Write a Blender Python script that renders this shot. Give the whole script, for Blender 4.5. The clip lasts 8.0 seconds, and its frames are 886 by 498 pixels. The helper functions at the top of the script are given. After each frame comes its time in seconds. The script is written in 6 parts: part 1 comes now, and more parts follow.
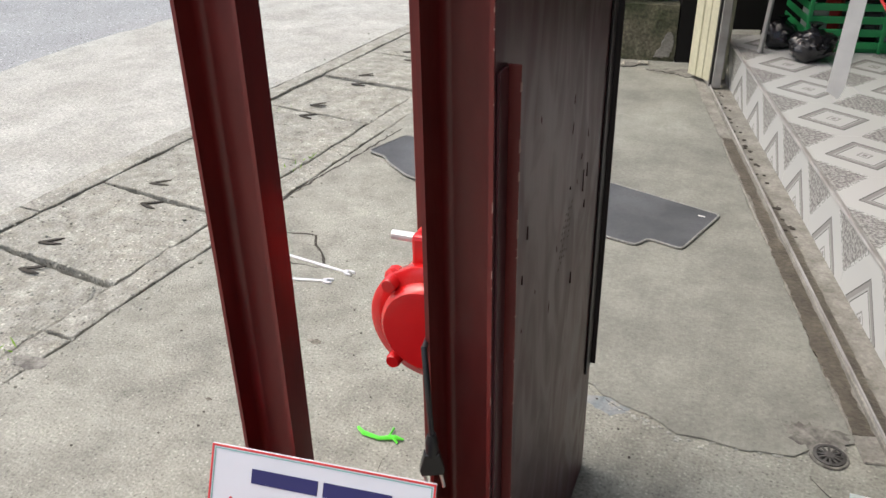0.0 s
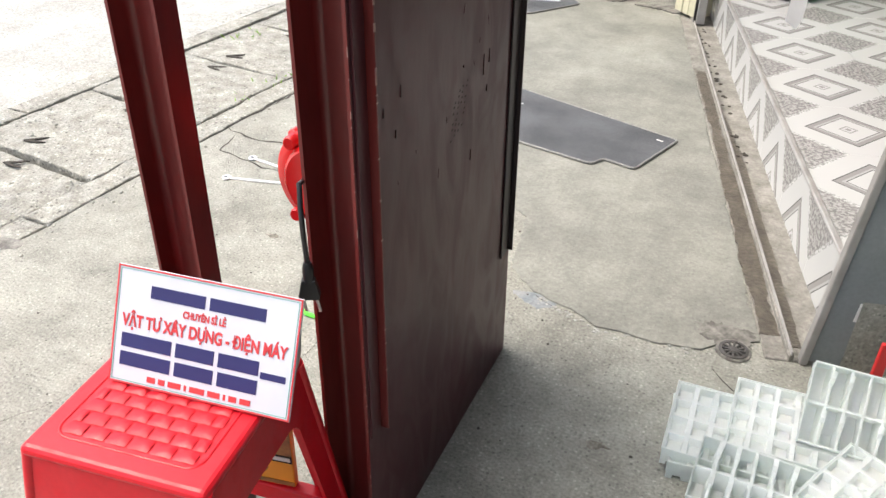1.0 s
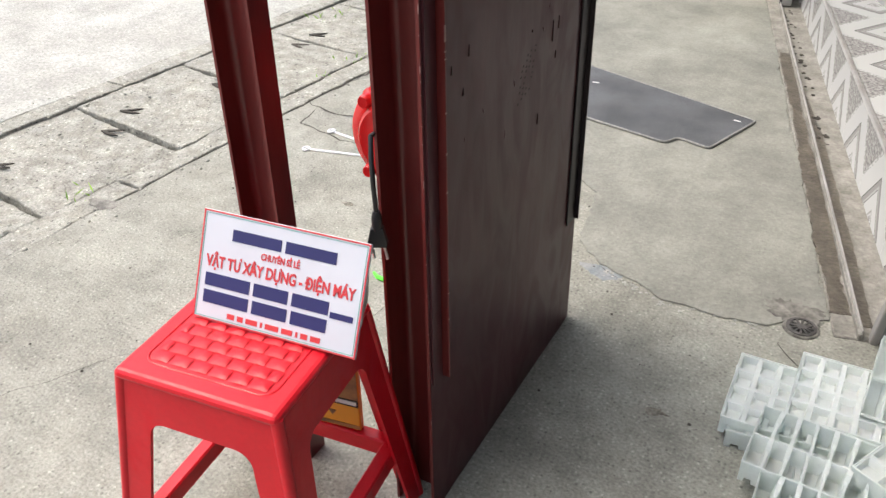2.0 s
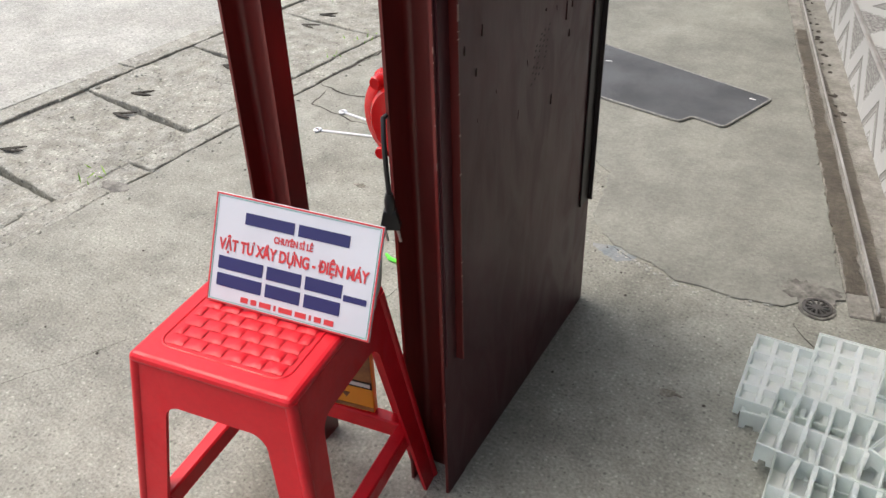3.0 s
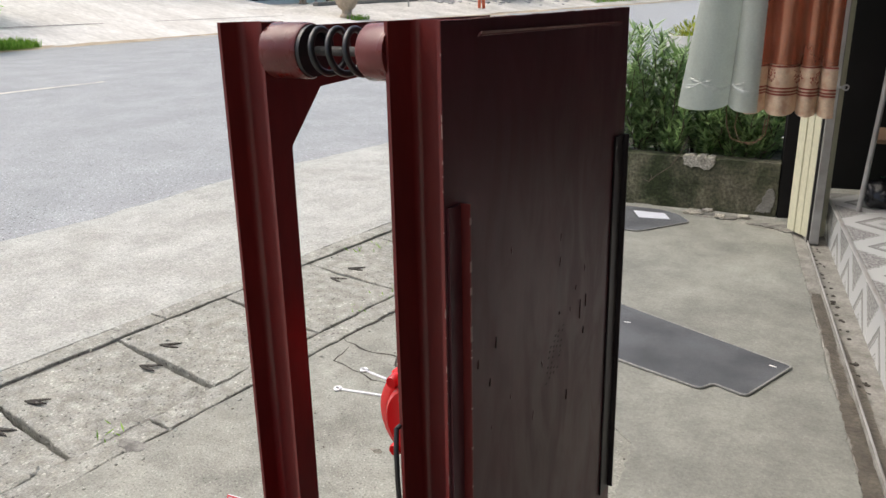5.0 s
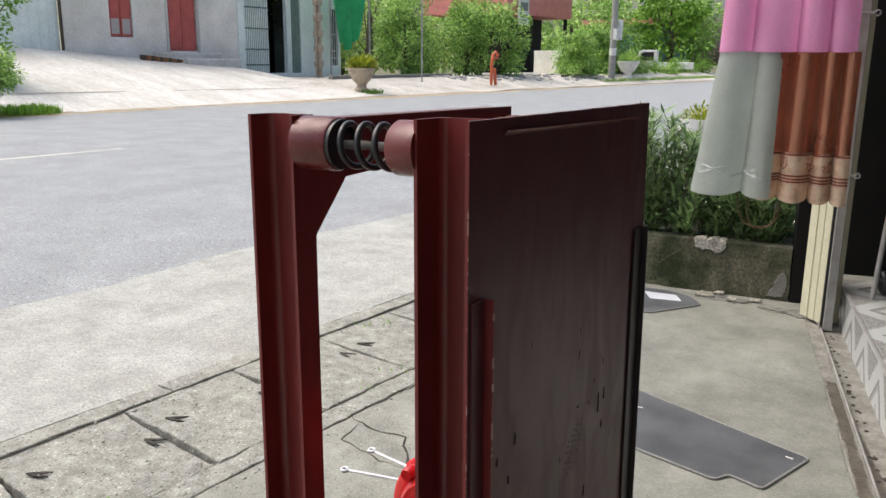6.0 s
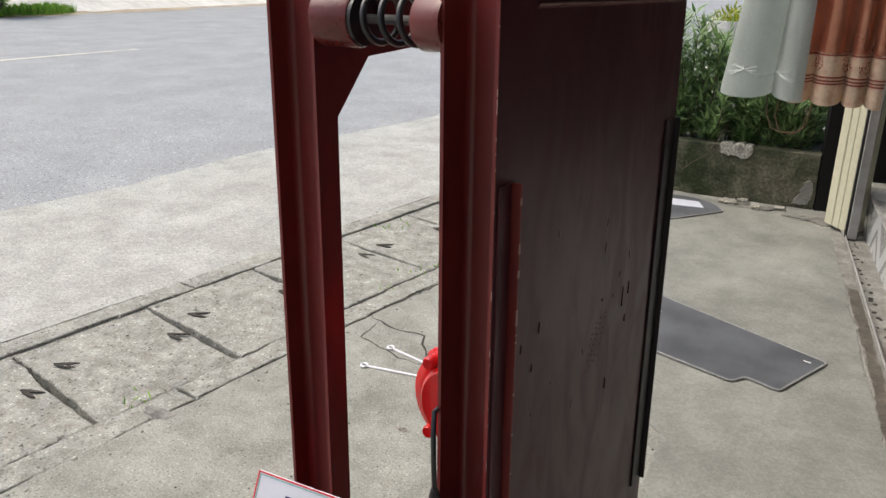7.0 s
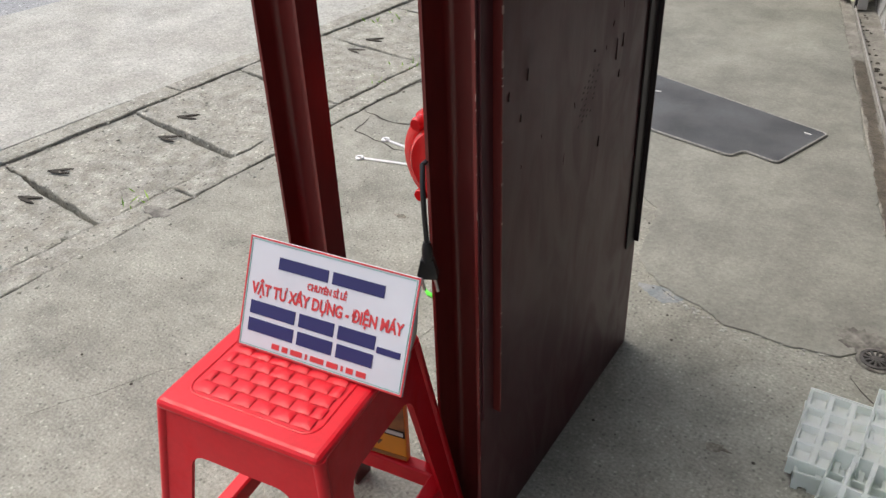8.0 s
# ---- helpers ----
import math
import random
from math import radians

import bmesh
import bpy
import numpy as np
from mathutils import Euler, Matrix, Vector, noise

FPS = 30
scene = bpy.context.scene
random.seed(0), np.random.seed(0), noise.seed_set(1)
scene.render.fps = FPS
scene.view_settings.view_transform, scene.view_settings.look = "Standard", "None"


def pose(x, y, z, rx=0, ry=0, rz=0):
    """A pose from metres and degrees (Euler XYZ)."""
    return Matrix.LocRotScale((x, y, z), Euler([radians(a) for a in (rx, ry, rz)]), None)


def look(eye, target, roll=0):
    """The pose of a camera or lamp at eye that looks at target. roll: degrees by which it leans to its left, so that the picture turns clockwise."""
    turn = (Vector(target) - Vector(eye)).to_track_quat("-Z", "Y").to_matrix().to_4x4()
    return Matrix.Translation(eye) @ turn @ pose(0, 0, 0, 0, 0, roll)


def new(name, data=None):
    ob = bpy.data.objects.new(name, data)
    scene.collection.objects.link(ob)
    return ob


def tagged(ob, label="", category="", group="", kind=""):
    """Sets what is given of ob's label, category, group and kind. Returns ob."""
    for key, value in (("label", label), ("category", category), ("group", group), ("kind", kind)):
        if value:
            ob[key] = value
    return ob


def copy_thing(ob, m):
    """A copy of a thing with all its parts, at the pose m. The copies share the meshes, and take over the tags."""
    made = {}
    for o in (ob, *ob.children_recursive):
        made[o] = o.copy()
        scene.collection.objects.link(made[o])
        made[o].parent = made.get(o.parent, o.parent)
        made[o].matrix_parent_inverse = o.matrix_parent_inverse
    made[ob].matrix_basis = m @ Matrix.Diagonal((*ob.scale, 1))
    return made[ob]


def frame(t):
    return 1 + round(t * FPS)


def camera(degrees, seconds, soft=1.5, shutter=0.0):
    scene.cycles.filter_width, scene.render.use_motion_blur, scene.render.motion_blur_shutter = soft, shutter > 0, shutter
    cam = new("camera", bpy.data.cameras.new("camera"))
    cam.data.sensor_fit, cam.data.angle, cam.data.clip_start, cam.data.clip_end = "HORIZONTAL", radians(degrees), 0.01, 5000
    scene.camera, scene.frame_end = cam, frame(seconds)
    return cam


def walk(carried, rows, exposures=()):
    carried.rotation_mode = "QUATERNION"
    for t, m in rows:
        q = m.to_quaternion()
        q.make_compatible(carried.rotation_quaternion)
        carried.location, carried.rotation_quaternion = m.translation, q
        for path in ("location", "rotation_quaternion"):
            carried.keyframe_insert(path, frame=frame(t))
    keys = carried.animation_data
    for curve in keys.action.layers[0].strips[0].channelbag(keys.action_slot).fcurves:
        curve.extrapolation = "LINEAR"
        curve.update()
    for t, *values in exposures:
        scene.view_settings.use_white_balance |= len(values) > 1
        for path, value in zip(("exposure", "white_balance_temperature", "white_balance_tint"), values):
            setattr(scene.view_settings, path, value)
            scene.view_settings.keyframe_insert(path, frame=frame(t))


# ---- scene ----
cam = camera(57.6, 8.0)
PATH = [
    (0, (0.101, 0.245, 1.247), (-0.478, 1.906, 0.294), -0.6),
    (0.5, (0.187, 0.178, 1.225), (-0.385, 1.829, 0.253), -0.7),
    (1, (0.329, 0.141, 1.202), (-0.261, 1.729, 0.140), 1.1),
    (1.5, (0.385, 0.109, 1.191), (-0.321, 1.636, 0.109), -1.1),
    (2, (0.374, 0.082, 1.188), (-0.381, 1.581, 0.101), -0.6),
    (3.5, (0.366, 0.093, 1.187), (-0.412, 1.541, 0.048), -1.6),
    (4, (0.360, 0.105, 1.223), (-0.462, 1.604, 0.184), -0.6),
    (4.5, (0.355, 0.127, 1.267), (-0.537, 1.735, 0.480), -0.8),
    (5, (0.365, 0.127, 1.296), (-0.564, 1.784, 0.669), -0.8),
    (5.2, (0.366, 0.124, 1.301), (-0.576, 1.793, 0.728), -0.7),
    (6.3, (0.337, 0.126, 1.328), (-0.638, 1.809, 0.878), 0.7),
    (6.5, (0.337, 0.126, 1.328), (-0.647, 1.804, 0.865), 0.7),
    (7, (0.323, 0.140, 1.285), (-0.647, 1.754, 0.610), 0.9),
    (7.5, (0.329, 0.145, 1.242), (-0.595, 1.683, 0.359), -0.0),
    (8, (0.342, 0.145, 1.199), (-0.528, 1.579, 0.110), -1.9),
]
walk(cam, [(t, look(eye, target, roll)) for t, eye, target, roll in PATH],
     exposures=[(0, .58), (.5, .50), (1, 1.15), (1.5, 1.10), (2, .92), (3.5, .57), (4.5, .57), (5.2, .50), (6.5, .56), (7.5, .30), (8, .40)])

# ---- world, sun, exposure ----
world = bpy.data.worlds.new("world")
scene.world = world
world.use_nodes = True
wn = world.node_tree.nodes
sky = wn.new("ShaderNodeTexSky")
sky.sky_type = "NISHITA"
sky.sun_disc = False
sky.sun_elevation, sky.sun_rotation = radians(61), radians(-100)
sky.air_density, sky.dust_density, sky.ozone_density = 0.9, 6.0, 0.7
wn["Background"].inputs["Strength"].default_value = 0.15
world.node_tree.links.new(sky.outputs["Color"], wn["Background"].inputs["Color"])
sun = new("sun", bpy.data.lights.new("sun", "SUN"))
sun.data.energy, sun.data.angle, sun.data.color = 1.5, radians(65), (1.0, 0.99, 0.965)
sun.matrix_world = look((-7.6, -1.3, 14), (0, 0, 0))


# ---- materials ----
def material(name, colour, rough=0.6, metal=0.0, second=None, scale=6.0, grain=0.0, grain_scale=120.0,
             bump=0.0, bump_scale=80.0, coat=0.0, low=0.35, high=0.65, rough_var=0.0, detail=6.0, spec=0.5, speckle=0.0, speckle_scale=130.0, blotch=0.0, blotch_scale=3.2, stretch=None, smear=None, trans=0.0, sss=0.0):
    """Base colour mixed with a second one by broad noise, fine grain over it, a bump of its own."""
    m = bpy.data.materials.new(name)
    m.use_nodes = True
    nt = m.node_tree
    b = nt.nodes["Principled BSDF"]
    b.inputs["Roughness"].default_value = rough
    b.inputs["Metallic"].default_value = metal
    b.inputs["Coat Weight"].default_value = coat
    b.inputs["Specular IOR Level"].default_value = spec
    if sss:
        b.inputs["Subsurface Weight"].default_value = sss
        b.inputs["Subsurface Radius"].default_value = (1.0, 1.0, 0.9)
        b.inputs["Subsurface Scale"].default_value = 0.03
    tc = nt.nodes.new("ShaderNodeTexCoord")
    co = tc.outputs["Object"]
    if stretch:
        mp = nt.nodes.new("ShaderNodeMapping")
        mp.inputs["Scale"].default_value = stretch
        nt.links.new(co, mp.inputs["Vector"])
        co = mp.outputs["Vector"]
    n1 = nt.nodes.new("ShaderNodeTexNoise")
    n1.inputs["Scale"].default_value, n1.inputs["Detail"].default_value = scale, detail
    nt.links.new(co, n1.inputs["Vector"])
    mr = nt.nodes.new("ShaderNodeMapRange")
    mr.inputs["From Min"].default_value, mr.inputs["From Max"].default_value = low, high
    nt.links.new(n1.outputs["Fac"], mr.inputs["Value"])
    mix = nt.nodes.new("ShaderNodeMix")
    mix.data_type = "RGBA"
    mix.inputs[6].default_value = (*colour, 1)
    mix.inputs[7].default_value = (*(second or [c * 0.8 for c in colour]), 1)
    nt.links.new(mr.outputs["Result"], mix.inputs[0])
    out = mix.outputs[2]
    if grain:
        n2 = nt.nodes.new("ShaderNodeTexNoise")
        n2.inputs["Scale"].default_value, n2.inputs["Detail"].default_value = grain_scale, 3
        nt.links.new(co, n2.inputs["Vector"])
        r2 = nt.nodes.new("ShaderNodeMapRange")
        r2.inputs["From Min"].default_value, r2.inputs["From Max"].default_value = 0.3, 0.7
        r2.inputs["To Min"].default_value, r2.inputs["To Max"].default_value = 1 - grain, 1 + grain
        nt.links.new(n2.outputs["Fac"], r2.inputs["Value"])
        mul = nt.nodes.new("ShaderNodeVectorMath")
        mul.operation = "SCALE"
        nt.links.new(out, mul.inputs[0])
        nt.links.new(r2.outputs["Result"], mul.inputs["Scale"])
        out = mul.outputs["Vector"]
    def scaled(value):
        mul = nt.nodes.new("ShaderNodeVectorMath")
        mul.operation = "SCALE"
        nt.links.new(out, mul.inputs[0])
        nt.links.new(value, mul.inputs["Scale"])
        return mul.outputs["Vector"]

    if speckle:
        vo = nt.nodes.new("ShaderNodeTexVoronoi")
        vo.inputs["Scale"].default_value = speckle_scale
        nt.links.new(co, vo.inputs["Vector"])
        sx = nt.nodes.new("ShaderNodeSeparateXYZ")
        nt.links.new(vo.outputs["Color"], sx.inputs[0])
        near = nt.nodes.new("ShaderNodeMath")
        near.operation = "LESS_THAN"
        near.inputs[1].default_value = 0.30
        nt.links.new(vo.outputs["Distance"], near.inputs[0])
        tone = nt.nodes.new("ShaderNodeMapRange")
        tone.inputs["To Min"].default_value, tone.inputs["To Max"].default_value = 1 - speckle, 1 + speckle
        nt.links.new(sx.outputs[0], tone.inputs["Value"])
        pick = nt.nodes.new("ShaderNodeMix")
        pick.inputs[2].default_value = 1.0
        nt.links.new(near.outputs[0], pick.inputs[0])
        nt.links.new(tone.outputs[0], pick.inputs[3])
        out = scaled(pick.outputs[0])
    if blotch:
        n5 = nt.nodes.new("ShaderNodeTexNoise")
        n5.inputs["Scale"].default_value, n5.inputs["Detail"].default_value, n5.inputs["Roughness"].default_value = blotch_scale, 12, 0.72
        nt.links.new(co, n5.inputs["Vector"])
        r5 = nt.nodes.new("ShaderNodeMapRange")
        r5.inputs["From Min"].default_value, r5.inputs["From Max"].default_value = 0.36, 0.60
        r5.inputs["To Min"].default_value, r5.inputs["To Max"].default_value = 1 - blotch, 1.0
        nt.links.new(n5.outputs["Fac"], r5.inputs["Value"])
        out = scaled(r5.outputs[0])
    nt.links.new(out, b.inputs["Base Color"])
    if rough_var:
        r3 = nt.nodes.new("ShaderNodeMapRange")
        r3.inputs["To Min"].default_value, r3.inputs["To Max"].default_value = rough - rough_var, rough + rough_var
        nt.links.new(n1.outputs["Fac"], r3.inputs["Value"])
        nt.links.new(r3.outputs["Result"], b.inputs["Roughness"])
    if smear:
        low_r, high_r, sc, squash = smear
        ms = nt.nodes.new("ShaderNodeMapping")
        ms.inputs["Scale"].default_value = (1, 1, squash)
        nt.links.new(tc.outputs["Object"], ms.inputs["Vector"])
        n6 = nt.nodes.new("ShaderNodeTexNoise")
        n6.inputs["Scale"].default_value, n6.inputs["Detail"].default_value, n6.inputs["Distortion"].default_value = sc, 5, 1.6
        nt.links.new(ms.outputs["Vector"], n6.inputs["Vector"])
        r6 = nt.nodes.new("ShaderNodeMapRange")
        r6.inputs["From Min"].default_value, r6.inputs["From Max"].default_value = 0.4, 0.62
        r6.inputs["To Min"].default_value, r6.inputs["To Max"].default_value = low_r, high_r
        nt.links.new(n6.outputs["Fac"], r6.inputs["Value"])
        nt.links.new(r6.outputs["Result"], b.inputs["Roughness"])
    if trans:
        tl = nt.nodes.new("ShaderNodeBsdfTranslucent")
        nt.links.new(out, tl.inputs["Color"])
        mx = nt.nodes.new("ShaderNodeMixShader")
        mx.inputs[0].default_value = trans
        nt.links.new(b.outputs[0], mx.inputs[1])
        nt.links.new(tl.outputs[0], mx.inputs[2])
        nt.links.new(mx.outputs[0], nt.nodes["Material Output"].inputs["Surface"])
    if bump:
        n4 = nt.nodes.new("ShaderNodeTexNoise")
        n4.inputs["Scale"].default_value, n4.inputs["Detail"].default_value = bump_scale, 5
        nt.links.new(co, n4.inputs["Vector"])
        bp = nt.nodes.new("ShaderNodeBump")
        bp.inputs["Strength"].default_value, bp.inputs["Distance"].default_value = bump, 0.01
        nt.links.new(n4.outputs["Fac"], bp.inputs["Height"])
        nt.links.new(bp.outputs["Normal"], b.inputs["Normal"])
    return m


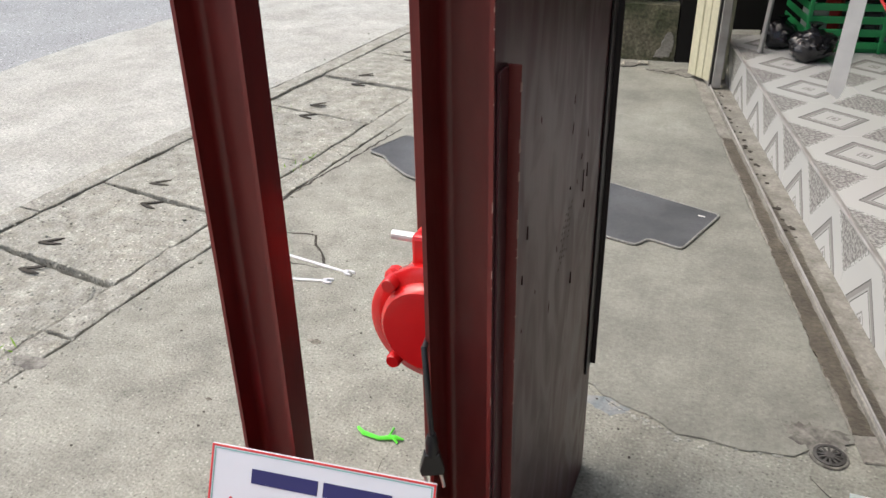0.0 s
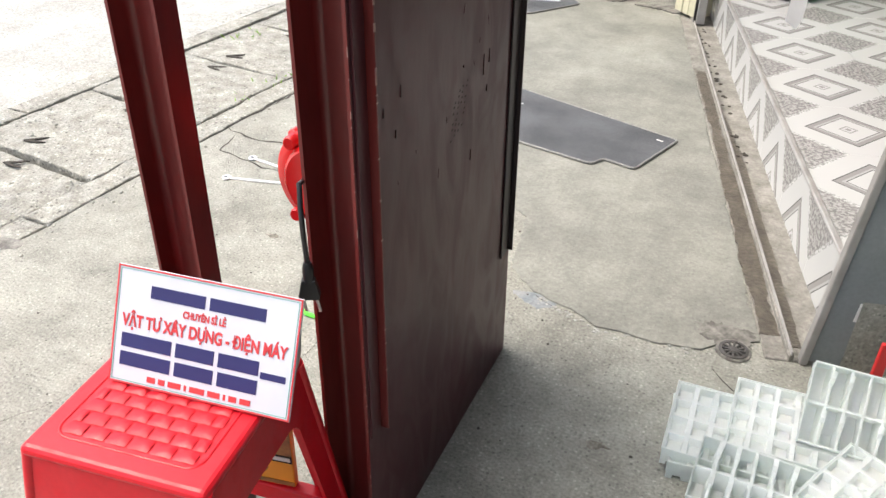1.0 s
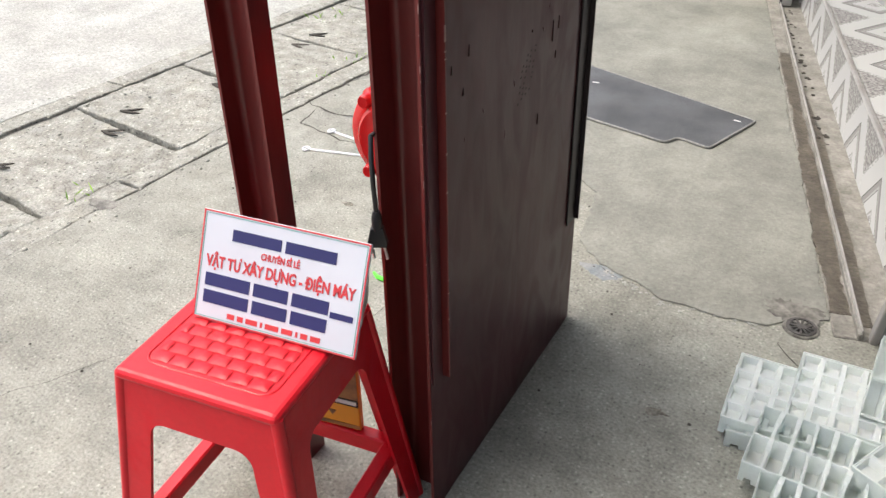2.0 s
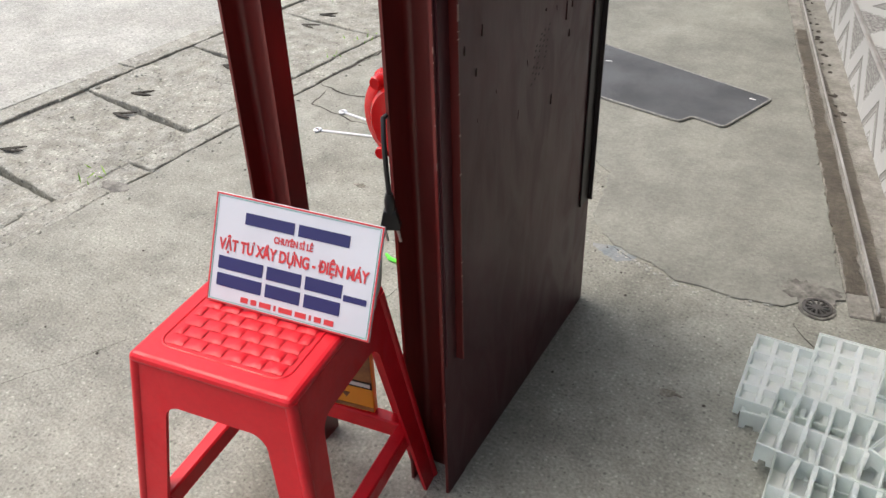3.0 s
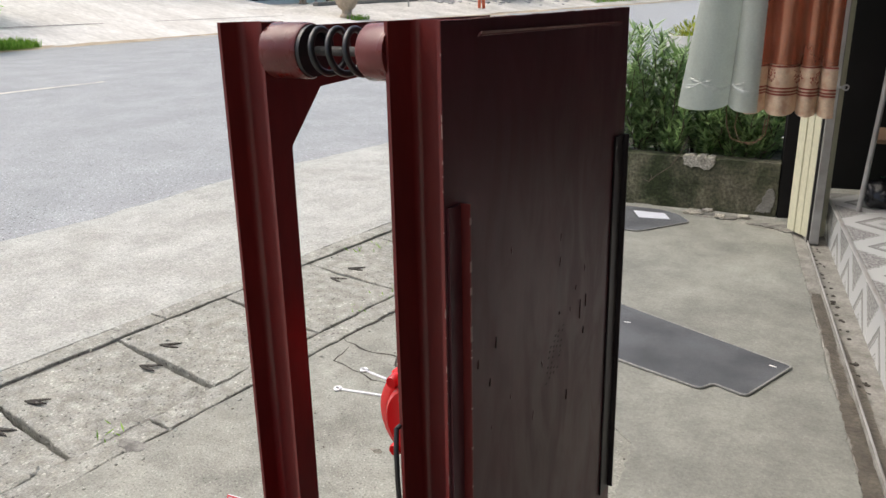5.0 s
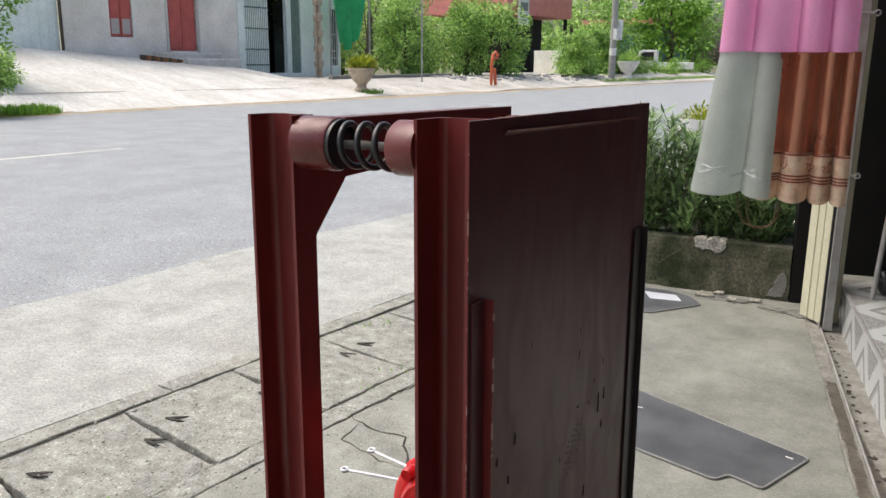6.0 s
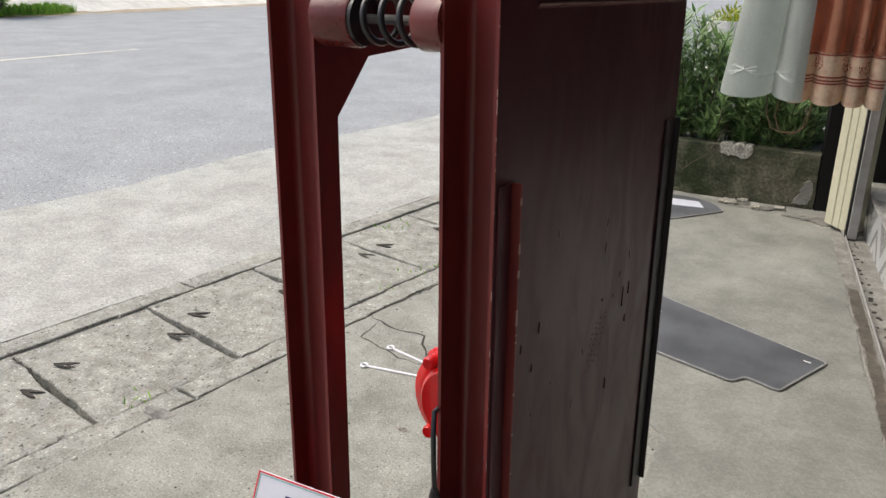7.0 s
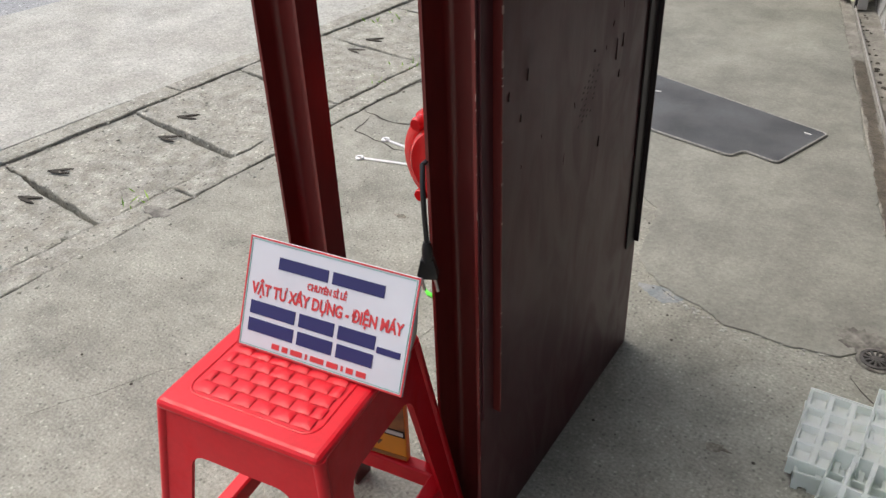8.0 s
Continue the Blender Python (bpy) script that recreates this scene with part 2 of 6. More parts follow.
M = {
    "concrete": material("concrete", (0.342, 0.346, 0.302), 0.88, second=(0.228, 0.227, 0.194), scale=2.6, low=0.30, high=0.72, detail=15, grain=0.22, grain_scale=140, bump=0.5, bump_scale=150, speckle=0.42, speckle_scale=95, blotch=0.30, blotch_scale=9),
    "screed": material("screed", (0.254, 0.258, 0.224), 0.70, second=(0.174, 0.177, 0.154), scale=2.2, low=0.32, high=0.70, detail=15, grain=0.14, grain_scale=110, bump=0.25, bump_scale=160, rough_var=0.14, speckle=0.18, speckle_scale=100, blotch=0.24, blotch_scale=7),
    "slab": material("slab_concrete", (0.365, 0.366, 0.325), 0.9, second=(0.262, 0.259, 0.22), scale=20, detail=10, grain=0.3, grain_scale=160, bump=0.8, bump_scale=90, speckle=0.65, speckle_scale=60, blotch=0.34, blotch_scale=6),
    "apron": material("apron_concrete", (0.420, 0.428, 0.396), 0.9, second=(0.340, 0.342, 0.310), scale=2.6, detail=15, grain=0.22, grain_scale=100, bump=0.6, bump_scale=80, speckle=0.34, speckle_scale=60, blotch=0.22, blotch_scale=6),
    "asphalt": material("asphalt", (0.290, 0.307, 0.312), 0.88, second=(0.250, 0.266, 0.272), scale=1.6, detail=10, grain=0.30, grain_scale=90, bump=0.6, bump_scale=70, speckle=0.75, speckle_scale=45, blotch=0.10, blotch_scale=2),
    "earth": material("earth", (0.16, 0.13, 0.09), 0.95, second=(0.09, 0.12, 0.04), scale=0.4, grain=0.3, grain_scale=20, bump=0.4, bump_scale=20),
    "sand": material("sandy_verge", (0.42, 0.35, 0.25), 0.95, second=(0.30, 0.25, 0.17), scale=2.0, grain=0.25, grain_scale=30, bump=0.4, bump_scale=30),
    "drive": material("pale_drive", (0.60, 0.59, 0.545), 0.9, second=(0.49, 0.475, 0.43), scale=1.1, grain=0.14, grain_scale=10, bump=0.3, bump_scale=14, stretch=(0.4, 1, 1), detail=12),
    "yard": material("dusty_yard", (0.54, 0.52, 0.47), 0.95, second=(0.38, 0.365, 0.32), scale=0.8, grain=0.2, grain_scale=9, detail=12, bump=0.3, bump_scale=12),
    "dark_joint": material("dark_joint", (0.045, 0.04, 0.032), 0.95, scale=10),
    "strip": material("dirty_concrete_strip", (0.240, 0.234, 0.208), 0.85, second=(0.150, 0.143, 0.122), scale=14, low=0.32, high=0.68, detail=13, grain=0.22, grain_scale=100, bump=0.5, bump_scale=120),
    "soot": material("sooty_damp_concrete", (0.085, 0.080, 0.070), 0.75, second=(0.215, 0.210, 0.186), scale=26, low=0.36, high=0.62, detail=14, grain=0.25, bump=0.3),
    "wet": material("damp_concrete", (0.10, 0.088, 0.068), 0.7, second=(0.21, 0.195, 0.165), scale=30, low=0.4, high=0.6, detail=10, grain=0.3, rough_var=0.15, bump=0.3),
    "gutter": material("dirty_gutter", (0.060, 0.052, 0.040), 0.45, second=(0.120, 0.106, 0.082), scale=13, low=0.35, high=0.7, detail=13, grain=0.3, grain_scale=90, bump=0.5, bump_scale=90),
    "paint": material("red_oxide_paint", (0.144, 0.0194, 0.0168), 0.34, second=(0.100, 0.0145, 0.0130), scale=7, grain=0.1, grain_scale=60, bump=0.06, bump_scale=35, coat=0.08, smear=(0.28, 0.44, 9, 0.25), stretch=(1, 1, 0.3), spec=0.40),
    # darker copy of the red oxide paint: shade on shop-facing sides in the colour
    "shaded_side_paint": material("shaded_red_oxide_paint", (0.082, 0.0180, 0.0235), 0.40, second=(0.069, 0.0154, 0.0205), scale=6, grain=0.06, grain_scale=40, bump=0.06, bump_scale=18, spec=0.34, smear=(0.34, 0.45, 12, 0.4), stretch=(1, 1, 0.35)),
    "chip": material("paint_chip", (0.36, 0.22, 0.19), 0.6, second=(0.25, 0.13, 0.11), scale=40),
    "grime": material("dark_grime", (0.040, 0.013, 0.012), 0.65, second=(0.055, 0.02, 0.019), scale=60),
    # near-black copy of the rail's paint; its shade is put into the colour
    "shaded_rail_paint": material("shaded_brown_paint", (0.017, 0.009, 0.009), 0.42, scale=9, grain=0.1, bump=0.06, bump_scale=30),
    "black": material("black_rubber", (0.012, 0.012, 0.013), 0.35, scale=20, bump=0.05),
    "red_plastic": material("red_plastic", (0.60, 0.009, 0.020), 0.36, second=(0.54, 0.008, 0.018), scale=9, grain=0.04, bump=0.03, bump_scale=60, smear=(0.28, 0.5, 14, 0.6), spec=0.34),
    "motor_red": material("red_enamel", (0.68, 0.012, 0.012), 0.25, second=(0.6, 0.01, 0.012), scale=9, bump=0.04, bump_scale=50, coat=0.3),
    "white_card": material("white_card", (0.58, 0.605, 0.66), 0.35, second=(0.54, 0.565, 0.62), scale=14, bump=0.04, bump_scale=30),
    "ink_blue": material("navy_ink", (0.022, 0.022, 0.115), 0.4),
    "ink_red": material("red_ink", (0.60, 0.045, 0.05), 0.4),
    "ink_green": material("green_ink", (0.12, 0.42, 0.34), 0.4),
    "mat": material("grey_carpet", (0.050, 0.055, 0.060), 0.8, second=(0.096, 0.103, 0.112), scale=4.2, low=0.34, high=0.66, detail=4, grain=0.22, grain_scale=300, bump=0.5, bump_scale=300, speckle=0.2, speckle_scale=170),
    "mat_edge": material("grey_binding", (0.25, 0.25, 0.235), 0.85, grain=0.3, grain_scale=200, bump=0.5, bump_scale=250),
    "white": material("white_paint", (0.78, 0.78, 0.76), 0.5, scale=8),
    "faded_line": material("faded_road_paint", (0.56, 0.54, 0.47), 0.8, second=(0.33, 0.33, 0.32), scale=6, low=0.42, high=0.58, detail=10, grain=0.2),
    "steel": material("steel", (0.62, 0.62, 0.62), 0.28, 1.0, scale=15, rough_var=0.08, bump=0.05),
    "chrome": material("chrome", (0.82, 0.82, 0.83), 0.38, 0.55, scale=15),
    "grey_metal": material("grey_painted_metal", (0.22, 0.245, 0.25), 0.45, second=(0.17, 0.19, 0.195), scale=4, grain=0.06, bump=0.04, rough_var=0.1),
    "cream": material("cream_sheet", (0.53, 0.515, 0.375), 0.45, second=(0.44, 0.43, 0.31), scale=3, grain=0.08, bump=0.05, stretch=(1, 1, 0.3)),
    "alu": material("aluminium_post", (0.40, 0.395, 0.38), 0.5, 0.35, second=(0.28, 0.27, 0.25), scale=9, rough_var=0.1, bump=0.1),
    "tray": material("white_tray_plastic", (0.93, 0.965, 0.948), 0.38, second=(0.90, 0.945, 0.92), scale=12, grain=0.02, bump=0.04, trans=0.5, sss=0.6),
    "moss": material("mossy_concrete", (0.185, 0.172, 0.118), 0.95, second=(0.034, 0.046, 0.016), scale=4, low=0.36, high=0.60, grain=0.45, grain_scale=60, bump=0.9, bump_scale=50, detail=14, speckle=0.3, speckle_scale=60, blotch=0.5),
    "moss_light": material("bare_stone", (0.44, 0.42, 0.36), 0.95, second=(0.24, 0.23, 0.19), scale=25, grain=0.5, grain_scale=90, bump=1.0, bump_scale=70, speckle=0.6, speckle_scale=70),
    "plaster": material("weathered_plaster", (0.90, 0.865, 0.79), 0.9, second=(0.72, 0.69, 0.62), scale=0.7, grain=0.08, grain_scale=12, detail=14, blotch=0.16, blotch_scale=0.5),
    "plaster_green": material("pale_green_plaster", (0.84, 0.90, 0.85), 0.85, second=(0.72, 0.79, 0.74), scale=1.0, grain=0.08, grain_scale=14, detail=10),
    "rust_red": material("faded_red_door", (0.50, 0.11, 0.09), 0.6, second=(0.42, 0.09, 0.08), scale=3, grain=0.1),
    "shutter_green": material("grey_green_shutter", (0.17, 0.24, 0.21), 0.5, second=(0.12, 0.18, 0.16), scale=5),
    # near-black: colours in the gloom of interiors; also dark glass and print
    "dark": material("dark_interior", (0.02, 0.019, 0.018), 0.9),
    # near-black: the gloom inside the shop is put into the wall colour
    "shop_gloom": material("shop_gloom", (0.016, 0.015, 0.0145), 0.95, second=(0.011, 0.011, 0.0105), scale=2, spec=0.1),
    "soffit": material("soffit", (0.30, 0.31, 0.31), 0.7, second=(0.25, 0.26, 0.26), scale=2),
    "green_net": material("green_net", (0.03, 0.40, 0.14), 0.8, second=(0.02, 0.30, 0.10), scale=3),
    "orange": material("orange_hose", (0.62, 0.13, 0.05), 0.5),
    "stone_pot": material("stone_pot", (0.46, 0.38, 0.29), 0.9, second=(0.33, 0.27, 0.2), scale=5, grain=0.2, grain_scale=20, bump=0.3),
    "white_pot": material("white_pot", (0.72, 0.72, 0.70), 0.6, second=(0.6, 0.6, 0.57), scale=6),
    "bark": material("bark", (0.11, 0.085, 0.06), 0.95, second=(0.07, 0.055, 0.04), scale=20, bump=0.5),
    "twig": material("dry_twig", (0.21, 0.13, 0.075), 0.9),
    "bag": material("black_plastic_bag", (0.012, 0.012, 0.014), 0.22, scale=20, bump=0.3, bump_scale=25),
    "crate_green": material("green_plastic_crate", (0.015, 0.26, 0.075), 0.45, second=(0.012, 0.2, 0.06), scale=6),
    "cord_red": material("red_cord", (0.6, 0.02, 0.02), 0.5),
    "lime": material("lime_plastic", (0.12, 0.75, 0.05), 0.4),
    "paper": material("crumpled_paper", (0.5, 0.48, 0.45), 0.8, second=(0.36, 0.33, 0.31), scale=30, bump=0.5, bump_scale=60),
    "yellow_label": material("yellow_label", (0.86, 0.34, 0.02), 0.45, scale=10),
    "brown_label": material("brown_label", (0.09, 0.035, 0.02), 0.45, second=(0.4, 0.17, 0.05), scale=30),
    "roof_red": material("red_roof_sheet", (0.74, 0.27, 0.25), 0.6, second=(0.64, 0.21, 0.20), scale=2),
    "teal": material("teal_wall", (0.12, 0.30, 0.27), 0.7, second=(0.09, 0.24, 0.22), scale=2),
    "pole": material("concrete_pole", (0.36, 0.355, 0.34), 0.9, second=(0.28, 0.275, 0.26), scale=4, grain=0.15),
    "ink_patch": material("blue_grey_patch", (0.165, 0.192, 0.205), 0.6, second=(0.25, 0.262, 0.262), scale=30, detail=10, grain=0.15),
    "iron": material("cast_iron", (0.10, 0.097, 0.092), 0.75, 0.2, second=(0.055, 0.052, 0.048), scale=40, bump=0.3),
    "tube": material("red_oxide_tube", (0.135, 0.022, 0.019), 0.26, second=(0.095, 0.016, 0.014), scale=14, bump=0.08, bump_scale=40, smear=(0.2, 0.42, 20, 0.6)),
}


def leaf_material(name, dark, light):
    m = bpy.data.materials.new(name)
    m.use_nodes = True
    nt = m.node_tree
    b = nt.nodes["Principled BSDF"]
    b.inputs["Roughness"].default_value = 0.5
    geo = nt.nodes.new("ShaderNodeNewGeometry")
    ramp = nt.nodes.new("ShaderNodeMix")
    ramp.data_type = "RGBA"
    ramp.inputs[6].default_value, ramp.inputs[7].default_value = (*dark, 1), (*light, 1)
    nt.links.new(geo.outputs["Random Per Island"], ramp.inputs[0])
    nt.links.new(ramp.outputs[2], b.inputs["Base Color"])
    tr = nt.nodes.new("ShaderNodeBsdfTranslucent")
    nt.links.new(ramp.outputs[2], tr.inputs["Color"])
    mx = nt.nodes.new("ShaderNodeMixShader")
    mx.inputs[0].default_value = 0.3
    nt.links.new(b.outputs[0], mx.inputs[1])
    nt.links.new(tr.outputs[0], mx.inputs[2])
    nt.links.new(mx.outputs[0], nt.nodes["Material Output"].inputs["Surface"])
    return m


M["leaf"] = leaf_material("oleander_leaf", (0.070, 0.15, 0.040), (0.40, 0.56, 0.24))
M["leaf_tree"] = leaf_material("tree_leaf", (0.12, 0.25, 0.05), (0.52, 0.74, 0.20))
M["leaf_yellow"] = leaf_material("yellow_green_leaf", (0.18, 0.26, 0.02), (0.42, 0.44, 0.04))
M["grass"] = leaf_material("grass_blade", (0.10, 0.24, 0.02), (0.27, 0.46, 0.06))


# ---- mesh helpers ----
def mesh_of(bm, name, mat, smooth=False):
    me = bpy.data.meshes.new(name)
    bm.normal_update()
    if smooth:
        for e in bm.edges:
            e.smooth = len(e.link_faces) < 2 or e.calc_face_angle(0.0) < 0.75
    bm.to_mesh(me)
    bm.free()
    me.materials.append(M[mat] if isinstance(mat, str) else mat)
    if smooth:
        me.polygons.foreach_set("use_smooth", [True] * len(me.polygons))
    return me


def part(name, bm, mat, parent=None, label="", smooth=False, at=None):
    ob = new(name, mesh_of(bm, name, mat, smooth))
    if parent is not None:
        ob.parent = parent
    if at is not None:
        ob.matrix_basis = at
    if label:
        tagged(ob, label)
    return ob


def thing(name, label, category, at=None, group="", kind=""):
    ob = new(name)
    ob.empty_display_size = 0.05
    if at is not None:
        ob.matrix_basis = at
    return tagged(ob, label, category, group, kind)


def box(x0, x1, y0, y1, z0, z1, bevel=0.0, seg=1, bm=None):
    bm = bm or bmesh.new()
    made = bmesh.ops.create_cube(bm, size=1)["verts"]
    for v in made:
        v.co = Vector(((x0 + x1) / 2 + v.co.x * (x1 - x0), (y0 + y1) / 2 + v.co.y * (y1 - y0), (z0 + z1) / 2 + v.co.z * (z1 - z0)))
    if bevel:
        edges = {e for v in made for e in v.link_edges}
        bmesh.ops.bevel(bm, geom=list(edges), offset=bevel, segments=seg, profile=0.5, affect="EDGES")
    return bm


def prism(points, z0, z1, bevel=0.0, bm=None):
    """A plate with the outline points (x, y), from z0 to z1."""
    bm = bm or bmesh.new()
    lo = [bm.verts.new((x, y, z0)) for x, y in points]
    hi = [bm.verts.new((x, y, z1)) for x, y in points]
    n = len(points)
    bm.faces.new(lo[::-1])
    top = bm.faces.new(hi)
    for i in range(n):
        bm.faces.new((lo[i], lo[(i + 1) % n], hi[(i + 1) % n], hi[i]))
    bmesh.ops.recalc_face_normals(bm, faces=bm.faces)
    if bevel:
        bmesh.ops.bevel(bm, geom=list(top.edges), offset=bevel, segments=2, profile=0.5, affect="EDGES")
    return bm


def tube(path, radius, sides=10, closed=False, bm=None, cap=True):
    """A round bar along the points of path; radius is a number or one for each point."""
    bm = bm or bmesh.new()
    pts = [Vector(p) for p in path]
    n = len(pts)
    rings = []
    ref = Vector((0.0123, 0.0321, 1))
    for i, p in enumerate(pts):
        a, b = (pts[i - 1], pts[(i + 1) % n]) if closed else (pts[max(0, i - 1)], pts[min(n - 1, i + 1)])
        t = (b - a).normalized()
        if abs(t.dot(ref)) > 0.97:
            ref = Vector((1, 0.02, 0.03))
        s = t.cross(ref).normalized()
        ref = s.cross(t).normalized()
        r = radius[i] if isinstance(radius, (list, tuple)) else radius
        rings.append([bm.verts.new(p + r * (math.cos(k * math.tau / sides) * s + math.sin(k * math.tau / sides) * ref)) for k in range(sides)])
    for i in range(n if closed else n - 1):
        a, b = rings[i], rings[(i + 1) % n]
        for k in range(sides):
            bm.faces.new((a[k], a[(k + 1) % sides], b[(k + 1) % sides], b[k]))
    if cap and not closed:
        bm.faces.new(rings[0][::-1])
        bm.faces.new(rings[-1])
    bmesh.ops.recalc_face_normals(bm, faces=bm.faces)
    return bm


def lathe(profile, sides=32, bm=None, ring=False):
    """Turns the outline (radius, z) round the z axis."""
    bm = bm or bmesh.new()
    rings = []
    for r, z in profile:
        rings.append([bm.verts.new((max(r, 1e-4) * math.cos(k * math.tau / sides), max(r, 1e-4) * math.sin(k * math.tau / sides), z)) for k in range(sides)])
    for a, b in zip(rings, rings[1:] + ([rings[0]] if ring else [])):
        for k in range(sides):
            bm.faces.new((a[k], a[(k + 1) % sides], b[(k + 1) % sides], b[k]))
    if not ring:
        bm.faces.new(rings[0][::-1])
        bm.faces.new(rings[-1])
    bmesh.ops.recalc_face_normals(bm, faces=bm.faces)
    return bm


def moved(bm, m):
    bm.transform(m)
    return bm


def wavy(points, step, amp, seed):
    """The closed outline points, cut to short pieces and roughened."""
    rnd = random.Random(seed)
    out = []
    for i, p in enumerate(points):
        a, b = Vector(p), Vector(points[(i + 1) % len(points)])
        n = max(1, int((b - a).length / step))
        side = Vector((-(b - a).y, (b - a).x)).normalized()
        for k in range(n):
            q = a.lerp(b, k / n)
            j = amp * (noise.noise((q.x * 5, q.y * 5, seed)) + 0.5 * rnd.uniform(-1, 1))
            out.append(tuple(q + side * j) if k else tuple(q))
    return out


def text_mesh(words, size, mat, parent, at, name="lettering", spread=1.0, squeeze=1.0):
    cu = bpy.data.curves.new("words", "FONT")
    cu.body, cu.size, cu.align_x, cu.align_y, cu.extrude, cu.offset = words, size, "CENTER", "CENTER", 0.0003, size * 0.032
    cu.space_character = spread
    tmp = new("words", cu)
    me = bpy.data.meshes.new_from_object(tmp.evaluated_get(bpy.context.evaluated_depsgraph_get()))
    bpy.data.objects.remove(tmp)
    me.materials.clear()
    me.materials.append(M[mat])
    me.transform(Matrix.Diagonal((squeeze, 1, 1, 1)))
    ob = new(name, me)
    ob.parent = parent
    ob.matrix_basis = at
    return ob


# ---- the ground ----
ROAD = pose(-1.52, 2.03, 0, 0, 0, -5.9)        # x across the road, y along it
SHOP = pose(0.6365, 2.05, 0, 0, 0, 10.8)       # x into the shop, y along its front
BACK = pose(0.120, 0.047, 0, 0, 0, 3.3)        # the planter, curtain and what stands beyond the forecourt
ACROSS = pose(-1.745, 2.198, 0, 0, 0, -5.6) @ Matrix.Scale(1.1, 4)      # the yards across the road
WEST = pose(-1.763, 2.180, 0, 0, 0, -5.1) @ Matrix.Scale(1.1, 4)        # the houses
EAST = pose(-1.731, 2.213, 0, 0, 0, -6.0) @ Matrix.Scale(1.1, 4)        # the trees and stalls
ground = part("ground", box(-260, 260, -120, 320, -0.5, -0.10), "earth")
tagged(ground, "brown earth with sparse green growth around the road", "ground", kind="structure")


def bend(n):
    return 0.0 if n < 45 else 0.004 * (n - 45) ** 2


def strip(left, right, n0, n1, steps, z, jitter=0.0, seed=3):
    """A sheet along the road between two offsets, which follows the bend."""
    bm = bmesh.new()
    rows = []
    for i in range(steps + 1):
        n = n0 + (n1 - n0) * i / steps
        a = left(n) + jitter * noise.noise((n * 0.9, seed, 0))
        b = right(n) + jitter * noise.noise((n * 0.9, seed, 7)) + 0.4 * jitter * noise.noise((n * 4.1, seed, 3))
        rows.append([bm.verts.new((a, n, z)), bm.verts.new((b, n, z))])
    for a, b in zip(rows, rows[1:]):
        bm.faces.new((a[0], a[1], b[1], b[0]))
    bmesh.ops.recalc_face_normals(bm, faces=bm.faces)
    for f in bm.faces:
        if f.normal.z < 0:
            f.normal_flip()
    return bm


road = part("road", strip(lambda n: -18.2 + bend(n), lambda n: -1.8 + bend(n), -40, 110, 300, -0.035), "asphalt", at=ROAD)
tagged(road, "pale grey worn asphalt road with a faded centre line", "road", kind="structure")
line = part("road_marking", strip(lambda n: -9.11, lambda n: -8.97, -1.32, 5.38, 30, -0.031, 0.02), "faded_line", at=ROAD)
tagged(line, "faded white dashed centre line on the asphalt", "road marking", kind="structure")

apron = thing("pavement", "rough pale concrete roadside pavement with covered drain", "pavement", ROAD, kind="structure")
bm = bmesh.new()
out = []
for i in range(161):
    n = -8 + 28 * i / 160
    out.append((-2.33 + 0.11 * noise.noise((n * 0.7, 1, 0)) + 0.05 * noise.noise((n * 5, 2, 0)) + bend(n), n))
part("apron_slab", prism([(-0.738 + 0.010 * noise.noise((k * 0.37, 4, 0)) , -8 + 28 * k / 240) for k in range(241)] + out[::-1], -0.30, -0.004), "apron", apron)
for x0, x1 in ((-0.76, -0.722), (-0.635, -0.612), (-0.012, 0.018), (0.104, 0.136)):
    part("joint_fill", box(x0, x1, -6, 9, -0.06, -0.012), "strip", apron)
part("drain_bed", box(-0.82, 0.13, -8, 20, -0.42, -0.18), "dark_joint", apron)


def long_beam(x0, x1, seed, top):
    rnd = random.Random(seed)
    y = -6.0
    while y < 9:
        ln = rnd.uniform(1.1, 1.9)
        pts = wavy([(x0, y), (x1, y), (x1, y + ln - 0.006), (x0, y + ln - 0.006)], 0.045, 0.011, seed + int(y * 10))
        part("kerb_beam", prism(pts, -0.3, top + rnd.uniform(-0.004, 0.003), 0.005), "slab", apron)
        y += ln


long_beam(-0.728, -0.624, 5, 0.002)
long_beam(0.008, 0.110, 9, 0.002)
rnd = random.Random(11)
y = -4.874
k = 0
while y < 7:
    ln = 0.5267
    gap = 0.016 if k % 2 else 0.026
    a0, a1 = rnd.uniform(0.002, 0.011), rnd.uniform(0.002, 0.009)
    pts = [(-0.620 + rnd.uniform(0, .008), y + a1), (-0.30, y + a0 + 0.008), (-rnd.uniform(0.002, .012), y + a1),
           (-rnd.uniform(0.002, .012), y + ln - a1), (-0.30, y + ln - a0 - 0.012), (-0.620 + rnd.uniform(0, .008), y + ln - 0.004)]
    pts = wavy([(px, py - 0.083 * px) for px, py in pts], 0.03, 0.009, k + 40)
    sl = part("cover_slab", prism(pts, -0.10, rnd.uniform(-0.012, 0.0), 0.006), "slab", apron)
    for px, py, turn in ((-0.42 + rnd.uniform(-.03, .03), 0.070, 14), (-0.36 + rnd.uniform(-.03, .03), ln - 0.075, -6)):
        for q in (0, 1):
            slot = [(0.0, -.003), (.018, -.008), (.045, -.007), (.064, .001), (.045, .006), (.018, .006), (0.0, .003)]
            part("lifting_slot", moved(prism(wavy(slot, 0.012, 0.002, k + q), -0.002, 0.002), pose(px, y + py - 0.083 * px, 0, 0, 0, turn + (34 if q else 0) + rnd.uniform(-8, 8)) @ Matrix.Diagonal((1.3, 0.95, 1, 1))), "dark_joint", apron)
    y += ln
    k += 1

